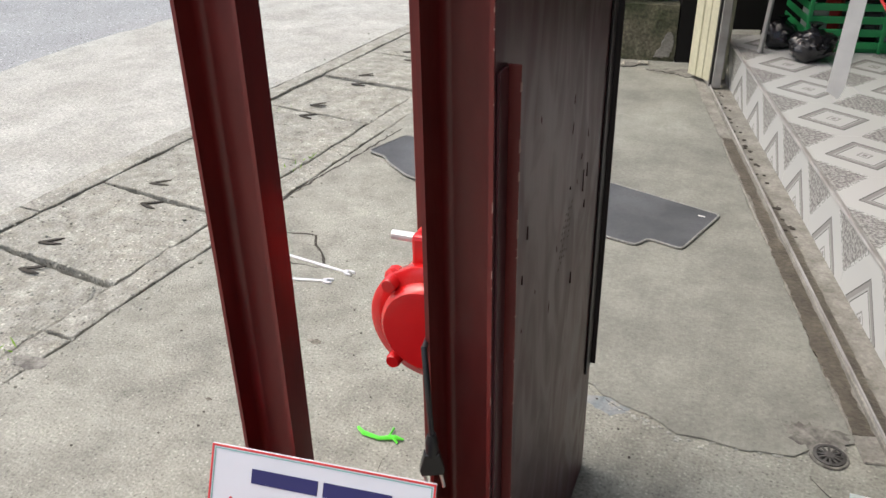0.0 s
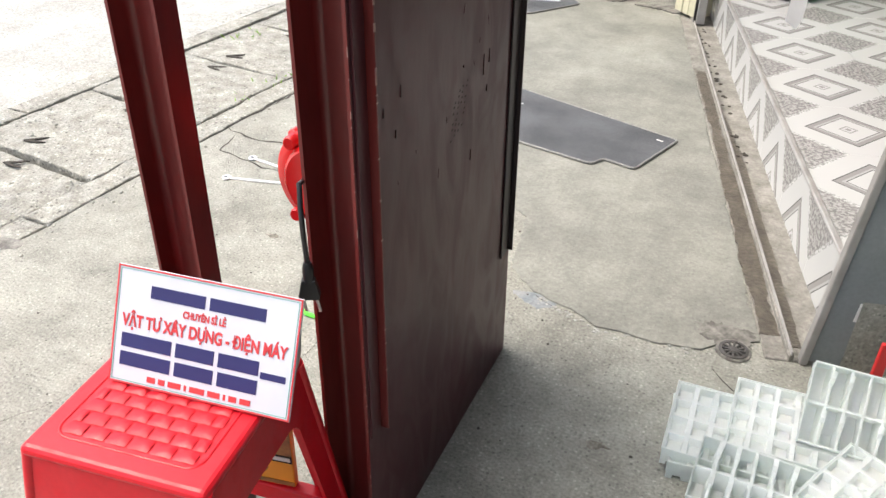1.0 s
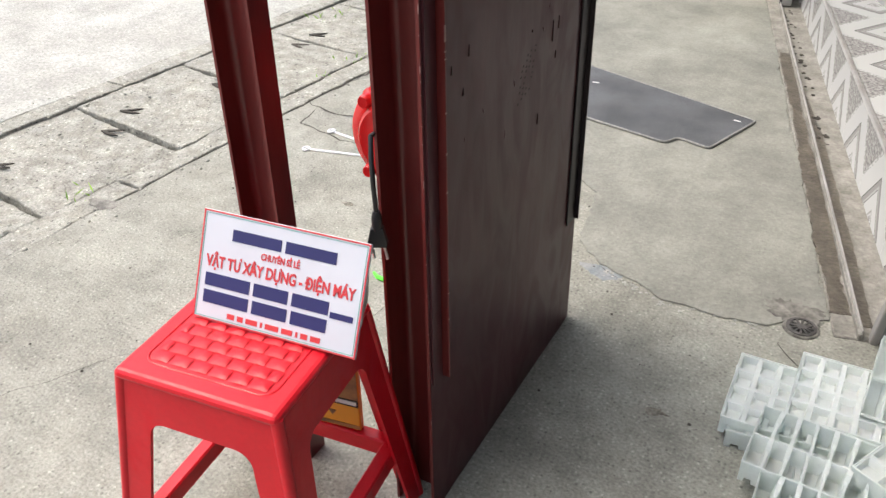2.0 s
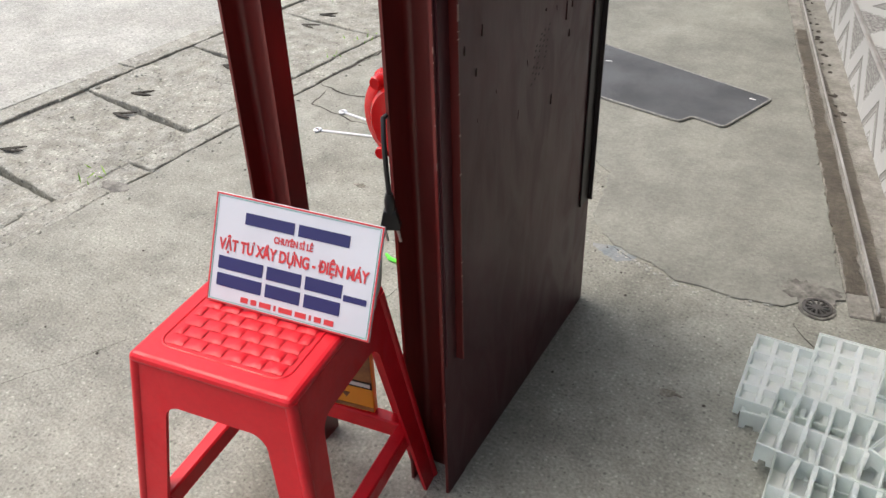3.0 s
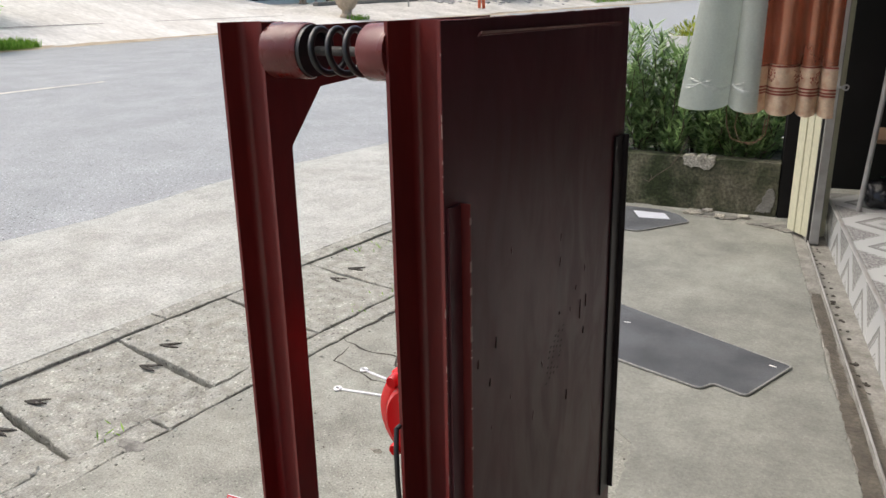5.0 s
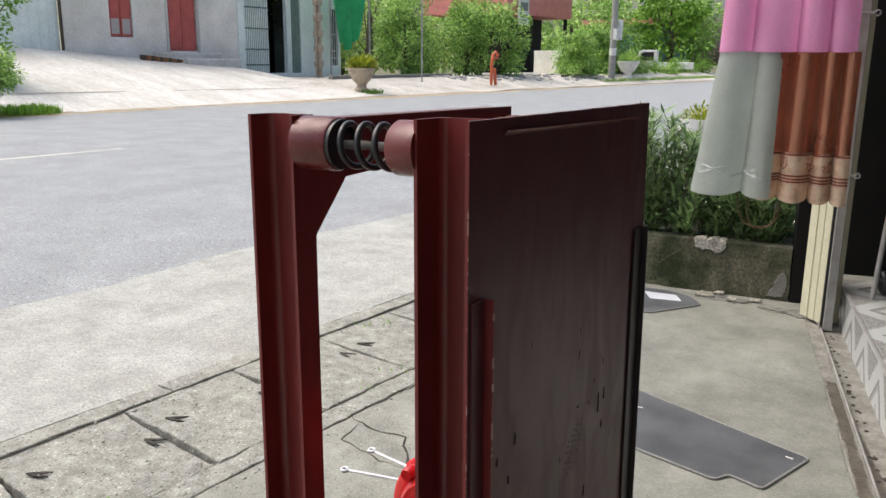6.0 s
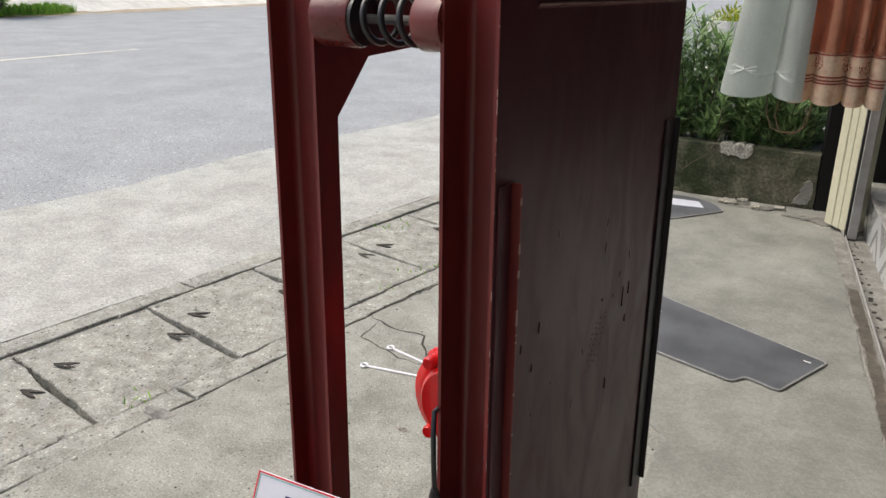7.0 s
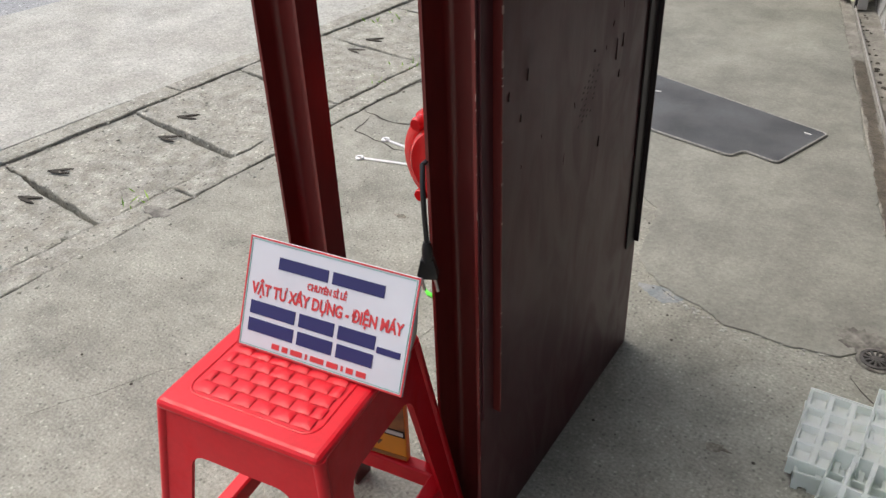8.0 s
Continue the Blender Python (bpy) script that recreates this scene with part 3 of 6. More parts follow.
loc = [(0.117 + 0.012 * noise.noise((k * 0.31, 8, 0)) + 0.008 * noise.noise((k * 1.7, 9, 0)), 12 - 20 * k / 330) for k in range(331)] + [(9, -8.0), (9, 12)]
paving = part("floor", prism(loc, -0.2, 0.0), "concrete", at=ROAD)
tagged(paving, "grey-beige rough concrete forecourt floor with hairline cracks", "floor", kind="structure")
edge = [tuple((SHOP @ Vector((-0.162, v, 0)))[:2]) for v in (2.6, 1.7, 0.8, -0.19)]
scr = wavy([(0.385, 1.75), (0.29, 1.735), (0.135, 1.744), (0.043, 1.797), (-0.045, 1.83), (-0.131, 1.92), (-0.17, 2.2), (-0.5, 2.5), (-0.85, 3.2), (-0.95, 4.9)] + edge + [(0.47, 1.83)], 0.018, 0.009, 21)
ob = part("screed_patch", prism(scr, -0.01, 0.005, 0.002), "screed")
tagged(ob, "smoother pale screed layer over the forecourt", "floor", kind="structure")


def crack(points, width, seed, z=0.0012):
    bm = bmesh.new()
    rnd = random.Random(seed)
    fine = []
    for a, b in zip(points, points[1:]):
        a, b = Vector(a), Vector(b)
        n = max(2, int((b - a).length / 0.03))
        for i in range(n):
            fine.append(a.lerp(b, i / n) + Vector((rnd.uniform(-.006, .006), rnd.uniform(-.006, .006))))
    fine.append(Vector(points[-1]))
    rows = []
    for i, p in enumerate(fine):
        w = width * rnd.uniform(0.3, 1.0) * (0.3 if i in (0, len(fine) - 1) else 1)
        d = (fine[min(i + 1, len(fine) - 1)] - fine[max(0, i - 1)]).normalized()
        s = Vector((-d.y, d.x)) * w / 2
        rows.append((bm.verts.new((*(p + s), z)), bm.verts.new((*(p - s), z))))
    for a, b in zip(rows, rows[1:]):
        bm.faces.new((a[0], a[1], b[1], b[0]))
    bmesh.ops.recalc_face_normals(bm, faces=bm.faces)
    ob = part("floor_crack", bm, "dark_joint")
    return tagged(ob, "thin dark crack in the concrete", "crack", kind="structure")


crack([(-1.368, 2.425), (-1.313, 2.785), (-1.198, 3.435)], 0.012, 1)
crack([(-1.368, 2.415), (-1.228, 2.365), (-1.098, 2.375), (-0.958, 2.185)], 0.010, 2)
crack([(-1.298, 2.365), (-1.278, 2.245), (-1.078, 2.185), (-0.958, 2.185)], 0.007, 3)
crack([(-0.958, 2.185), (-0.798, 2.135)], 0.003, 4)
crack([(-1.080, 0.740), (-0.920, 0.990), (-0.860, 1.110), (-0.780, 1.190)], 0.0014, 5)
crack([(-0.050, 1.830), (0.000, 1.795), (0.120, 1.770), (0.280, 1.755), (0.370, 1.765)], 0.0035, 26, 0.0008)
crack([(0.410, 1.690), (0.470, 1.630), (0.590, 1.550)], 0.005, 6)
crack([(-0.640, 1.170), (-0.490, 1.270), (-0.460, 1.490)], 0.002, 7)

for cx, cy, r, mat_, sd, z in ((-0.012, 1.812, 0.064, "ink_patch", 1, 0.0006), (0.217, 1.356, 0.020, "wet", 2, 0.0008), (-0.812, 1.819, 0.018, "wet", 3, 0.0008), (-1.480, 1.50, 0.045, "soot", 5, 0.0008), (-0.95, 1.52, 0.008, "wet", 6, 0.0008), (0.34, 1.02, 0.012, "wet", 7, 0.0008)):
    rs = random.Random(sd)
    ring_ = [(cx + r * rs.uniform(0.5, 1.6) * math.cos(k * math.tau / 11), cy + r * rs.uniform(0.35, 0.8) * math.sin(k * math.tau / 11)) for k in range(11)]
    ob = part("floor_stain", prism(wavy(ring_, 0.006, 0.004, sd), -0.001, z), mat_)
    tagged(ob, "small worn stain in the concrete", "stain", kind="structure")

for cx, cy, r, mat_, sd in ((-0.08, 4.70, 0.15, "soot", 11), (-0.02, 4.66, 0.10, "strip", 12), (-0.45, 4.79, 0.16, "soot", 13)):
    rs = random.Random(sd)
    ring_ = [(cx + r * rs.uniform(0.6, 1.3) * math.cos(k * math.tau / 17), cy + r * rs.uniform(0.2, 0.5) * math.sin(k * math.tau / 17)) for k in range(17)]
    ob = part("floor_stain", prism(wavy(ring_, 0.010, 0.016, sd), 0.0, 0.0054 + 0.0003 * (sd - 11)), mat_)
    tagged(ob, "damp worn stain on the concrete by the planter", "stain", kind="structure")

# ---- shop front: gutter strip, rail, step ----
ob = part("gutter_strip", prism(wavy([(-0.160, -0.16), (-0.110, -0.16), (-0.110, 1.72), (-0.150, 1.74)], 0.02, 0.010, 31), -0.01, 0.0065), "gutter", at=SHOP)
tagged(ob, "damp dark strip of concrete along the door rail", "floor", kind="structure")
rail = thing("door_rail", "worn steel sliding door rail set in the threshold", "door rail", SHOP, kind="structure")
part("rail_bed", box(-0.160, 0.02, -0.25, 2.75, -0.01, 0.005, 0.003), "strip", rail)
part("damp_edge", prism(wavy([(-0.094, -0.2), (-0.070, -0.2), (-0.066, 0.9), (-0.094, 1.35)], 0.03, 0.005, 58), 0.0, 0.0075), "gutter", rail)
part("rail", box(-0.110, -0.097, -0.25, 2.75, 0.0, 0.020, 0.003), "strip", rail)
part("rail", box(-0.1055, -0.1015, -0.25, 2.75, 0.018, 0.030, 0.0015), "alu", rail)

plinth = thing("shop_step", "raised shop floor with patterned grey and white tiles", "step", SHOP, kind="structure")
part("step_core", box(0.004, 5.0, -0.26, 4.5, -0.1, 0.19), "concrete", plinth)


def tile_material():
    m = bpy.data.materials.new("patterned_tile")
    m.use_nodes = True
    nt = m.node_tree
    b = nt.nodes["Principled BSDF"]
    b.inputs["Roughness"].default_value = 0.22
    tc = nt.nodes.new("ShaderNodeTexCoord")
    ab = nt.nodes.new("ShaderNodeVectorMath")
    ab.operation = "ABSOLUTE"
    nt.links.new(tc.outputs["Object"], ab.inputs[0])
    sp = nt.nodes.new("ShaderNodeSeparateXYZ")
    nt.links.new(ab.outputs[0], sp.inputs[0])
    ad = nt.nodes.new("ShaderNodeMath")
    nt.links.new(sp.outputs[0], ad.inputs[0])
    nt.links.new(sp.outputs[1], ad.inputs[1])
    dv = nt.nodes.new("ShaderNodeMath")
    dv.operation = "DIVIDE"
    dv.inputs[1].default_value = 0.38
    nt.links.new(ad.outputs[0], dv.inputs[0])
    ra = nt.nodes.new("ShaderNodeValToRGB")
    ra.color_ramp.interpolation = "CONSTANT"
    white, pale, mid, dark = (0.48, 0.49, 0.48), (0.37, 0.38, 0.365), (0.265, 0.265, 0.255), (0.125, 0.125, 0.12)
    stops = [(0.0, mid), (0.03, white), (0.055, mid), (0.075, white), (0.235, dark), (0.25, pale), (0.275, mid), (0.33, dark), (0.345, white), (0.60, pale), (0.64, mid)]
    el = ra.color_ramp.elements
    el[0].position, el[0].color = 0.0, (*stops[0][1], 1)
    el[1].position, el[1].color = stops[1][0], (*stops[1][1], 1)
    for p, c in stops[2:]:
        e = el.new(p)
        e.color = (*c, 1)
    nt.links.new(dv.outputs[0], ra.inputs[0])
    no = nt.nodes.new("ShaderNodeTexNoise")
    no.inputs["Scale"].default_value, no.inputs["Detail"].default_value = 95, 4
    nt.links.new(tc.outputs["Object"], no.inputs["Vector"])
    mr = nt.nodes.new("ShaderNodeMapRange")
    mr.inputs["From Min"].default_value, mr.inputs["From Max"].default_value = 0.42, 0.58
    mr.inputs["To Min"].default_value, mr.inputs["To Max"].default_value = 0.72, 1.4
    nt.links.new(no.outputs["Fac"], mr.inputs["Value"])
    gt = nt.nodes.new("ShaderNodeMath")
    gt.operation = "GREATER_THAN"
    gt.inputs[1].default_value = 0.60
    nt.links.new(dv.outputs[0], gt.inputs[0])
    fac = nt.nodes.new("ShaderNodeMix")
    fac.inputs[2].default_value = 1.0
    nt.links.new(gt.outputs[0], fac.inputs[0])
    nt.links.new(mr.outputs[0], fac.inputs[3])
    sc = nt.nodes.new("ShaderNodeVectorMath")
    sc.operation = "SCALE"
    nt.links.new(ra.outputs[0], sc.inputs[0])
    nt.links.new(fac.outputs[0], sc.inputs["Scale"])
    nt.links.new(sc.outputs[0], b.inputs["Base Color"])
    return m


M["tile"] = tile_material()
T = 0.38
tile_mesh = mesh_of(box(-T / 2 + .0008, T / 2 - .0008, -T / 2 + .0008, T / 2 - .0008, -0.01, 0, 0.001), "tile", "tile")
riser_mesh = mesh_of(box(-0.006, 0.186, -T / 2 + .0008, T / 2 - .0008, -0.008, 0, 0.001), "tile", "tile")
for j in range(-4, 10):
    v = 1.085 - T * 2 + T * j
    if v > 2.8 or v < -0.06:
        continue
    for i in range(0, 8):
        o = new("tile", tile_mesh)
        o.parent, o.location = plinth, (0.192 + T * i, v, 0.20)
    o = new("tile", riser_mesh)
    o.parent = plinth
    o.matrix_basis = Matrix.Translation((-0.004, v, 0.20 - 0.19)) @ Matrix(((0, 0, -1), (0, 1, 0), (1, 0, 0))).to_4x4()
part("nosing", box(-0.008, 0.010, -0.24, 2.9, 0.195, 0.205, 0.003), "alu", plinth, "thin grey edge strip")

# ---- shop shell: plain walls and roof, added to close it and shade the front ----
for nm, bm, lab in (("wall_back", box(2.2, 2.35, -4.5, 2.95, 0, 3.2), "added back wall of the shop, gloom painted near-black"),
                    # runs on past the post to fill the dark gap by the planter
                    ("wall_side", box(-0.22, 4.0, 2.95, 3.1, 0, 3.2), "added side wall of the shop, gloom painted near-black"),
                    ("wall_near", box(0.75, 4.0, -4.65, -4.5, 0, 3.2), "added wall closing the shop, gloom painted near-black")):
    tagged(part(nm, bm, "shop_gloom", at=SHOP), lab, "wall", kind="structure")
# unseen roof, its outline stepped to set how much light reaches the forecourt
tagged(part("ceiling", prism([(-0.62, -4.65), (2.35, -4.65), (2.35, 2.4), (-0.12, 2.4), (-0.12, 1.1), (-0.62, 1.1)], 3.0, 3.1), "soffit", at=SHOP), "unseen plain grey roof added to shade the shop front", "ceiling", kind="structure")

# ---- steel spring frame ----
FRAME = pose(-0.077, 0.931, 0, -0.7, -0.85, -2.25)
HT = 1.256
fr = thing("spring_stand", "dark red painted steel frame with springs between two uprights", "stand", FRAME)
SIDE = Matrix(((0, 0, 1, 0), (1, 0, 0, 0), (0, 1, 0, 0), (0, 0, 0, 1)))


def channel(u0, u1, depth, z0, z1, t=0.005, r=0.011):
    """An upright of rolled channel, open to the front, with filleted inner corners."""
    pts = [(u0, 0.0), (u0 + t, 0.0)]
    for k in range(7):
        a = math.pi - k * math.pi / 12
        pts.append((u0 + t + r + r * math.cos(a), depth - t - r + r * math.sin(a)))
    for k in range(7):
        a = math.pi / 2 - k * math.pi / 12
        pts.append((u1 - t - r + r * math.cos(a), depth - t - r + r * math.sin(a)))
    pts += [(u1 - t, 0.0), (u1, 0.0), (u1, depth), (u0, depth)]
    return prism(pts, z0, z1)


panel = part("panel", moved(prism([(0.061, 0.0), (0.655, 0.0), (0.646, HT + 0.004), (0.061, HT)], -0.005, 0.0, 0.0012), SIDE), "shaded_side_paint", fr, "broad dark brown-red sheet steel side panel")
upright = part("upright", channel(-0.077, 0.0005, 0.060, 0.0, HT), "paint", fr, smooth=True)
part("upright", channel(-0.351, -0.271, 0.042, 0.0, HT - 0.001), "paint", fr, smooth=True)
bm = prism([(0.041, 1.064), (0.042, 1.086), (0.112, 1.163), (0.63, 1.19), (0.63, HT - 0.008), (0.041, HT - 0.008)], -0.277, -0.272)
part("gusset_plate", moved(bm, SIDE), "paint", fr)
part("top_beam", box(-0.335, -0.278, 0.046, 0.635, HT - 0.022, HT - 0.010, 0.002), "paint", fr)
part("rear_upright", box(-0.345, -0.273, 0.595, 0.63, 0.0, HT - 0.024, 0.002), "paint", fr)
part("rear_upright", box(-0.075, -0.0055, 0.60, 0.642, 0.0, HT - 0.012, 0.002), "paint", fr)


# added thin sheet: paints the upright's shop-facing side in its shade
part("side_shade_sheet", box(0.0006, 0.0011, 0.0008, 0.062, 0.0, HT), "shaded_side_paint", fr)
# the rail's flat leg is darkened the same way, the fin keeps the red
rail_a = part("guide_rail", box(0.0006, 0.004, 0.006, 0.036, 0.296, 1.037, 0.001), "shaded_side_paint", fr)
part("guide_rail_fin", box(0.0006, 0.016, 0.0365, 0.0405, 0.296, 1.037, 0.001), "paint", rail_a)
# rear rail: the shade on it is coloured near-black
rail_b = part("guide_rail", box(0.0006, 0.004, 0.592, 0.634, 0.289, 1.036, 0.001), "shaded_rail_paint", fr, "edge rail with its shade painted blackish")
part("guide_rail_fin", box(0.0006, 0.013, 0.6345, 0.6385, 0.289, 1.036, 0.001), "shaded_rail_paint", rail_b)
bm = prism([(0.087, 1.235), (0.60, 1.233), (0.60, 1.237), (0.092, 1.240)], 0.0005, 0.0032, 0.001)
wb = part("weld_bar", moved(bm, SIDE), "paint", panel)
# thin pale strip that tapers along the weld bar
bm = prism([(0.090, 1.2375), (0.56, 1.2352), (0.585, 1.2362), (0.092, 1.2408)], 0.0030, 0.0038)
part("pale_edge", moved(bm, SIDE), "chip", wb, "pale line along the weld bar")
for cv in (0.026, 0.615):
    cz, R0 = (1.2185 if cv < 0.3 else 1.196), 0.034
    ax = Matrix.Translation((0, cv, cz)) @ SIDE
    part("spring_cup", moved(lathe([(0, -.270), (R0 + .002, -.270), (R0 + .002, -.214), (R0, -.211), (0, -.211)], 40), ax), "tube", fr, smooth=True)
    part("spring_cup", moved(lathe([(0, -.117), (R0 - .002, -.117), (R0 + .001, -.113), (R0 + .001, -.0755), (0, -.0755)], 40), ax), "tube", fr, smooth=True)
    part("washer", moved(lathe([(0, -.212), (R0 - .001, -.212), (R0 - .001, -.205), (0.012, -.203), (0, -.203)], 32), ax), "black", fr, smooth=True)
    part("rod", moved(lathe([(0, -.224), (0.006, -.224), (0.006, -.112), (0, -.112)], 12), ax), "iron", fr)
    coil = []
    for k in range(141):
        a = k / 140 * math.tau * 3.1
        coil.append((-0.202 + 0.085 * k / 140, cv + 0.0275 * math.cos(a), cz + 0.0275 * math.sin(a)))
    part("spring", tube(coil, 0.0044, 10), "black", fr, "glossy black coil spring", smooth=True)
# chips and drips on the front edges
rnd = random.Random(4)
for k in range(26):
    z = rnd.uniform(0.15, 1.22)
    part("paint_chip", box(-0.0004 * rnd.uniform(0.3, 1.4), 0.0008, -0.0004, 0.0006, z, z + 0.012 * rnd.random() ** 2.5 + 0.0012), "chip", upright)
for k in range(14):
    z = rnd.uniform(0.75, 1.02) if k < 9 else rnd.uniform(0.4, 0.7)
    part("paint_chip", box(0.0154, 0.0164, 0.0362, 0.0400, z, z + 0.0015 + 0.014 * rnd.random() ** 2.5), "chip", rail_a)
for k in range(11):
    v, z = rnd.uniform(0.1, 0.5), rnd.uniform(0.62, 0.98)
    bm = bmesh.new()
    bmesh.ops.create_icosphere(bm, subdivisions=2, radius=1)
    bm.transform(Matrix.Translation((-0.0003, v, z)) @ Matrix.Rotation(rnd.uniform(-.5, .3), 4, "X") @ Matrix.Diagonal((0.0011, rnd.uniform(0.0015, 0.003), rnd.uniform(0.004, 0.011), 1)))
    part("paint_drip", bm, "shaded_side_paint", panel, smooth=True)

for k in range(16):
    v = rnd.uniform(0.07, 0.62)
    part("paint_chip", box(-0.0052, 0.0002, v, v + 0.004 + 0.016 * rnd.random() ** 2, HT - 0.0004 + 0.004 * (v - 0.061) / 0.585, HT + 0.0006 + 0.004 * (v - 0.061) / 0.585), "chip", panel)
for u0, u1 in ((-0.077, 0.0), (-0.351, -0.271)):
    for k in range(5):
        u = rnd.uniform(u0, u1 - 0.012)
        part("paint_chip", box(u, u + 0.003 + 0.008 * rnd.random(), 0.0415 if u0 < -0.2 else 0.0595, 0.0425 if u0 < -0.2 else 0.0605, HT - 0.004, HT - 0.0006), "chip", upright)

# grimy prints on the panel
bm = bmesh.new()
for i in range(4):
    for j in range(9):
        if rnd.random() < 0.15:
            continue
        made = bmesh.ops.create_icosphere(bm, subdivisions=1, radius=1)["verts"]
        v = 0.312 + 0.016 * i + 0.0025 * j + rnd.uniform(-.002, .002)
        z = 0.668 + 0.0085 * j + 0.004 * i + rnd.uniform(-.001, .001)
        for q in made:
            q.co = Vector((0.0003 * q.co.x, v + 0.0042 * q.co.y, z + 0.0022 * q.co.z))
part("smudge", bm, "grime", panel)
for v, z, ln in ((0.082, 0.792, 0.012), (0.134, 0.803, 0.016), (0.116, 0.751, 0.011), (0.47, 0.70, 0.012), (0.40, 0.60, 0.018), (0.36, 0.775, 0.004), (0.452, 0.735, 0.035), (0.478, 0.75, 0.022)):
    part("smudge", tube([(0.0003, v, z), (0.0003, v + 0.002, z + ln)], [0.0018, 0.0008], 6), "grime", panel, smooth=True)

# ---- red motor between the uprights ----
MOT = FRAME @ pose(-0.137, 0.150, 0.640, 0, 0, 0)
mo = thing("electric_motor", "glossy red electric motor with a bolted round end cover", "motor", MOT)
face = Matrix(((1, 0, 0, 0), (0, 0, 1, 0), (0, 1, 0, 0), (0, 0, 0, 1)))
cover = part("end_cover", moved(lathe([(0, -.016), (.060, -.016), (.066, -.010), (.068, .000), (.084, .002), (.088, .006), (.088, .016), (.083, .022), (0, .022)], 56), face), "motor_red", mo, smooth=True)
part("housing", moved(lathe([(0, .022), (.074, .022), (.076, .028), (.076, .16), (.06, .18), (0, .18)], 48), face), "motor_red", mo, smooth=True)
for k in range(4):
    a = math.radians(50 + (80 if k % 2 else 0) + (180 if k > 1 else 0))
    bm = lathe([(0, -.014), (.009, -.014), (.011, -.010), (.011, .006), (.016, .010), (.016, .02), (0, .02)], 12)
    part("bolt", moved(bm, Matrix.Translation((.079 * math.cos(a), 0, .079 * math.sin(a))) @ face), "motor_red", cover, smooth=True)
tbox = part("terminal_box", box(-0.035, 0.035, 0.03, 0.11, 0.070, 0.118, 0.006, 2), "motor_red", mo)
part("cable_gland", moved(lathe([(0, -.075), (.007, -.075), (.007, -.036), (.012, -.034), (.012, -.028), (0, -.028)], 12), Matrix.Translation((0, .06, .10)) @ Matrix(((0, 0, 1, 0), (1, 0, 0, 0), (0, 1, 0, 0), (0, 0, 0, 1)))), "chrome", tbox)
part("name_plate", box(0.012, 0.045, -0.0145, -0.0125, -0.01, 0.05), "white", cover)
part("mounting_foot", box(0.07, 0.131, 0.03, 0.15, -0.05, 0.05, 0.004), "motor_red", mo)

# cable with plug, over the upright's fin
cb = thing("power_cable", "black power cable with a two-pin plug hanging beside the upright", "cable", FRAME)
part("cord", tube([(-0.10, 0.20, 0.60), (-0.088, 0.08, 0.68), (-0.081, 0.02, 0.720), (-0.074, -0.012, 0.725), (-0.066, -0.026, 0.70), (-0.062, -0.031, 0.66), (-0.060, -0.031, 0.618)], 0.0036, 8), "black", cb, smooth=True)
part("plug_sleeve", tube([(-0.060, -0.031, 0.622), (-0.060, -0.031, 0.612), (-0.060, -0.031, 0.592)], [0.0055, 0.008, 0.008], 10), "black", cb, smooth=True)
bm = prism([(-0.016, -0.016), (0.016, -0.016), (0.018, -0.008), (0.011, 0.022), (-0.011, 0.022), (-0.018, -0.008)], -0.007, 0.007, 0.002)
plug = part("plug_body", moved(bm, Matrix.Translation((-0.060, -0.032, 0.578)) @ pose(0, 0, 0, 90, 0, 25) @ Matrix.Scale(0.82, 4)), "black", cb)
for dx in (-0.009, 0.009):
    part("plug_pin", tube([(-0.060 + dx, -0.032 + dx * .35, 0.564), (-0.056 + dx, -0.032 + dx * .35, 0.545)], 0.0022, 8), "steel", plug)

# ---- plastic stool ----
STOOL = pose(-0.2885, 0.769, 0, 0, 0, 4.2)
SH, ST, SB = 0.460, 0.1315, 0.184
st = thing("plastic_stool", "bright red plastic stool with a woven-pattern seat and flared legs", "stool", STOOL)
bm = box(-ST, ST, -ST - .004, ST + .004, SH - 0.022, SH - 0.0035, 0.009, 3)
seat = part("seat", bm, "red_plastic", st)
# moulded line round the woven field
def round_rect(h, r, z, n=6):
    out_ = []
    for cx, cy, a0 in ((h - r, h - r, 0), (-h + r, h - r, 90), (-h + r, -h + r, 180), (h - r, -h + r, 270)):
        for k in range(n + 1):
            a = radians(a0 + 90 * k / n)
            out_.append((cx + r * math.cos(a), cy + r * math.sin(a), z))
    return out_


part("seat_border", tube(round_rect(0.104, 0.022, SH - 0.0042), 0.0022, 8, closed=True), "red_plastic", seat, smooth=True)
for j in range(9):
    cy = (j - 4) * 0.0217
    x = -0.098 - (0.016 if j % 2 else 0.0)
    while x < 0.098:
        x0, x1 = max(x, -0.097) + 0.0008, min(x + 0.032, 0.097) - 0.0008
        x += 0.032
        if x1 - x0 < 0.006:
            continue
        # one strap of the weave: it climbs out from under its neighbour and dips again at the end
        bm = bmesh.new()
        rows = []
        for a in range(6):
            u = a / 5
            rise = 0.0006 + 0.0030 * min(1.0, 1.7 * u) * (1.0 if u < 0.85 else 0.55)
            rows.append([bm.verts.new((x0 + (x1 - x0) * u, cy + v * 0.0103, SH - 0.0040 + rise * (1 - 0.5 * abs(v) ** 3))) for v in (-1, -0.75, -0.3, 0.3, 0.75, 1)])
        for p, q in zip(rows, rows[1:]):
            for k in range(5):
                bm.faces.new((p[k], q[k], q[k + 1], p[k + 1]))
        part("weave_pad", bm, "red_plastic", seat, smooth=True)


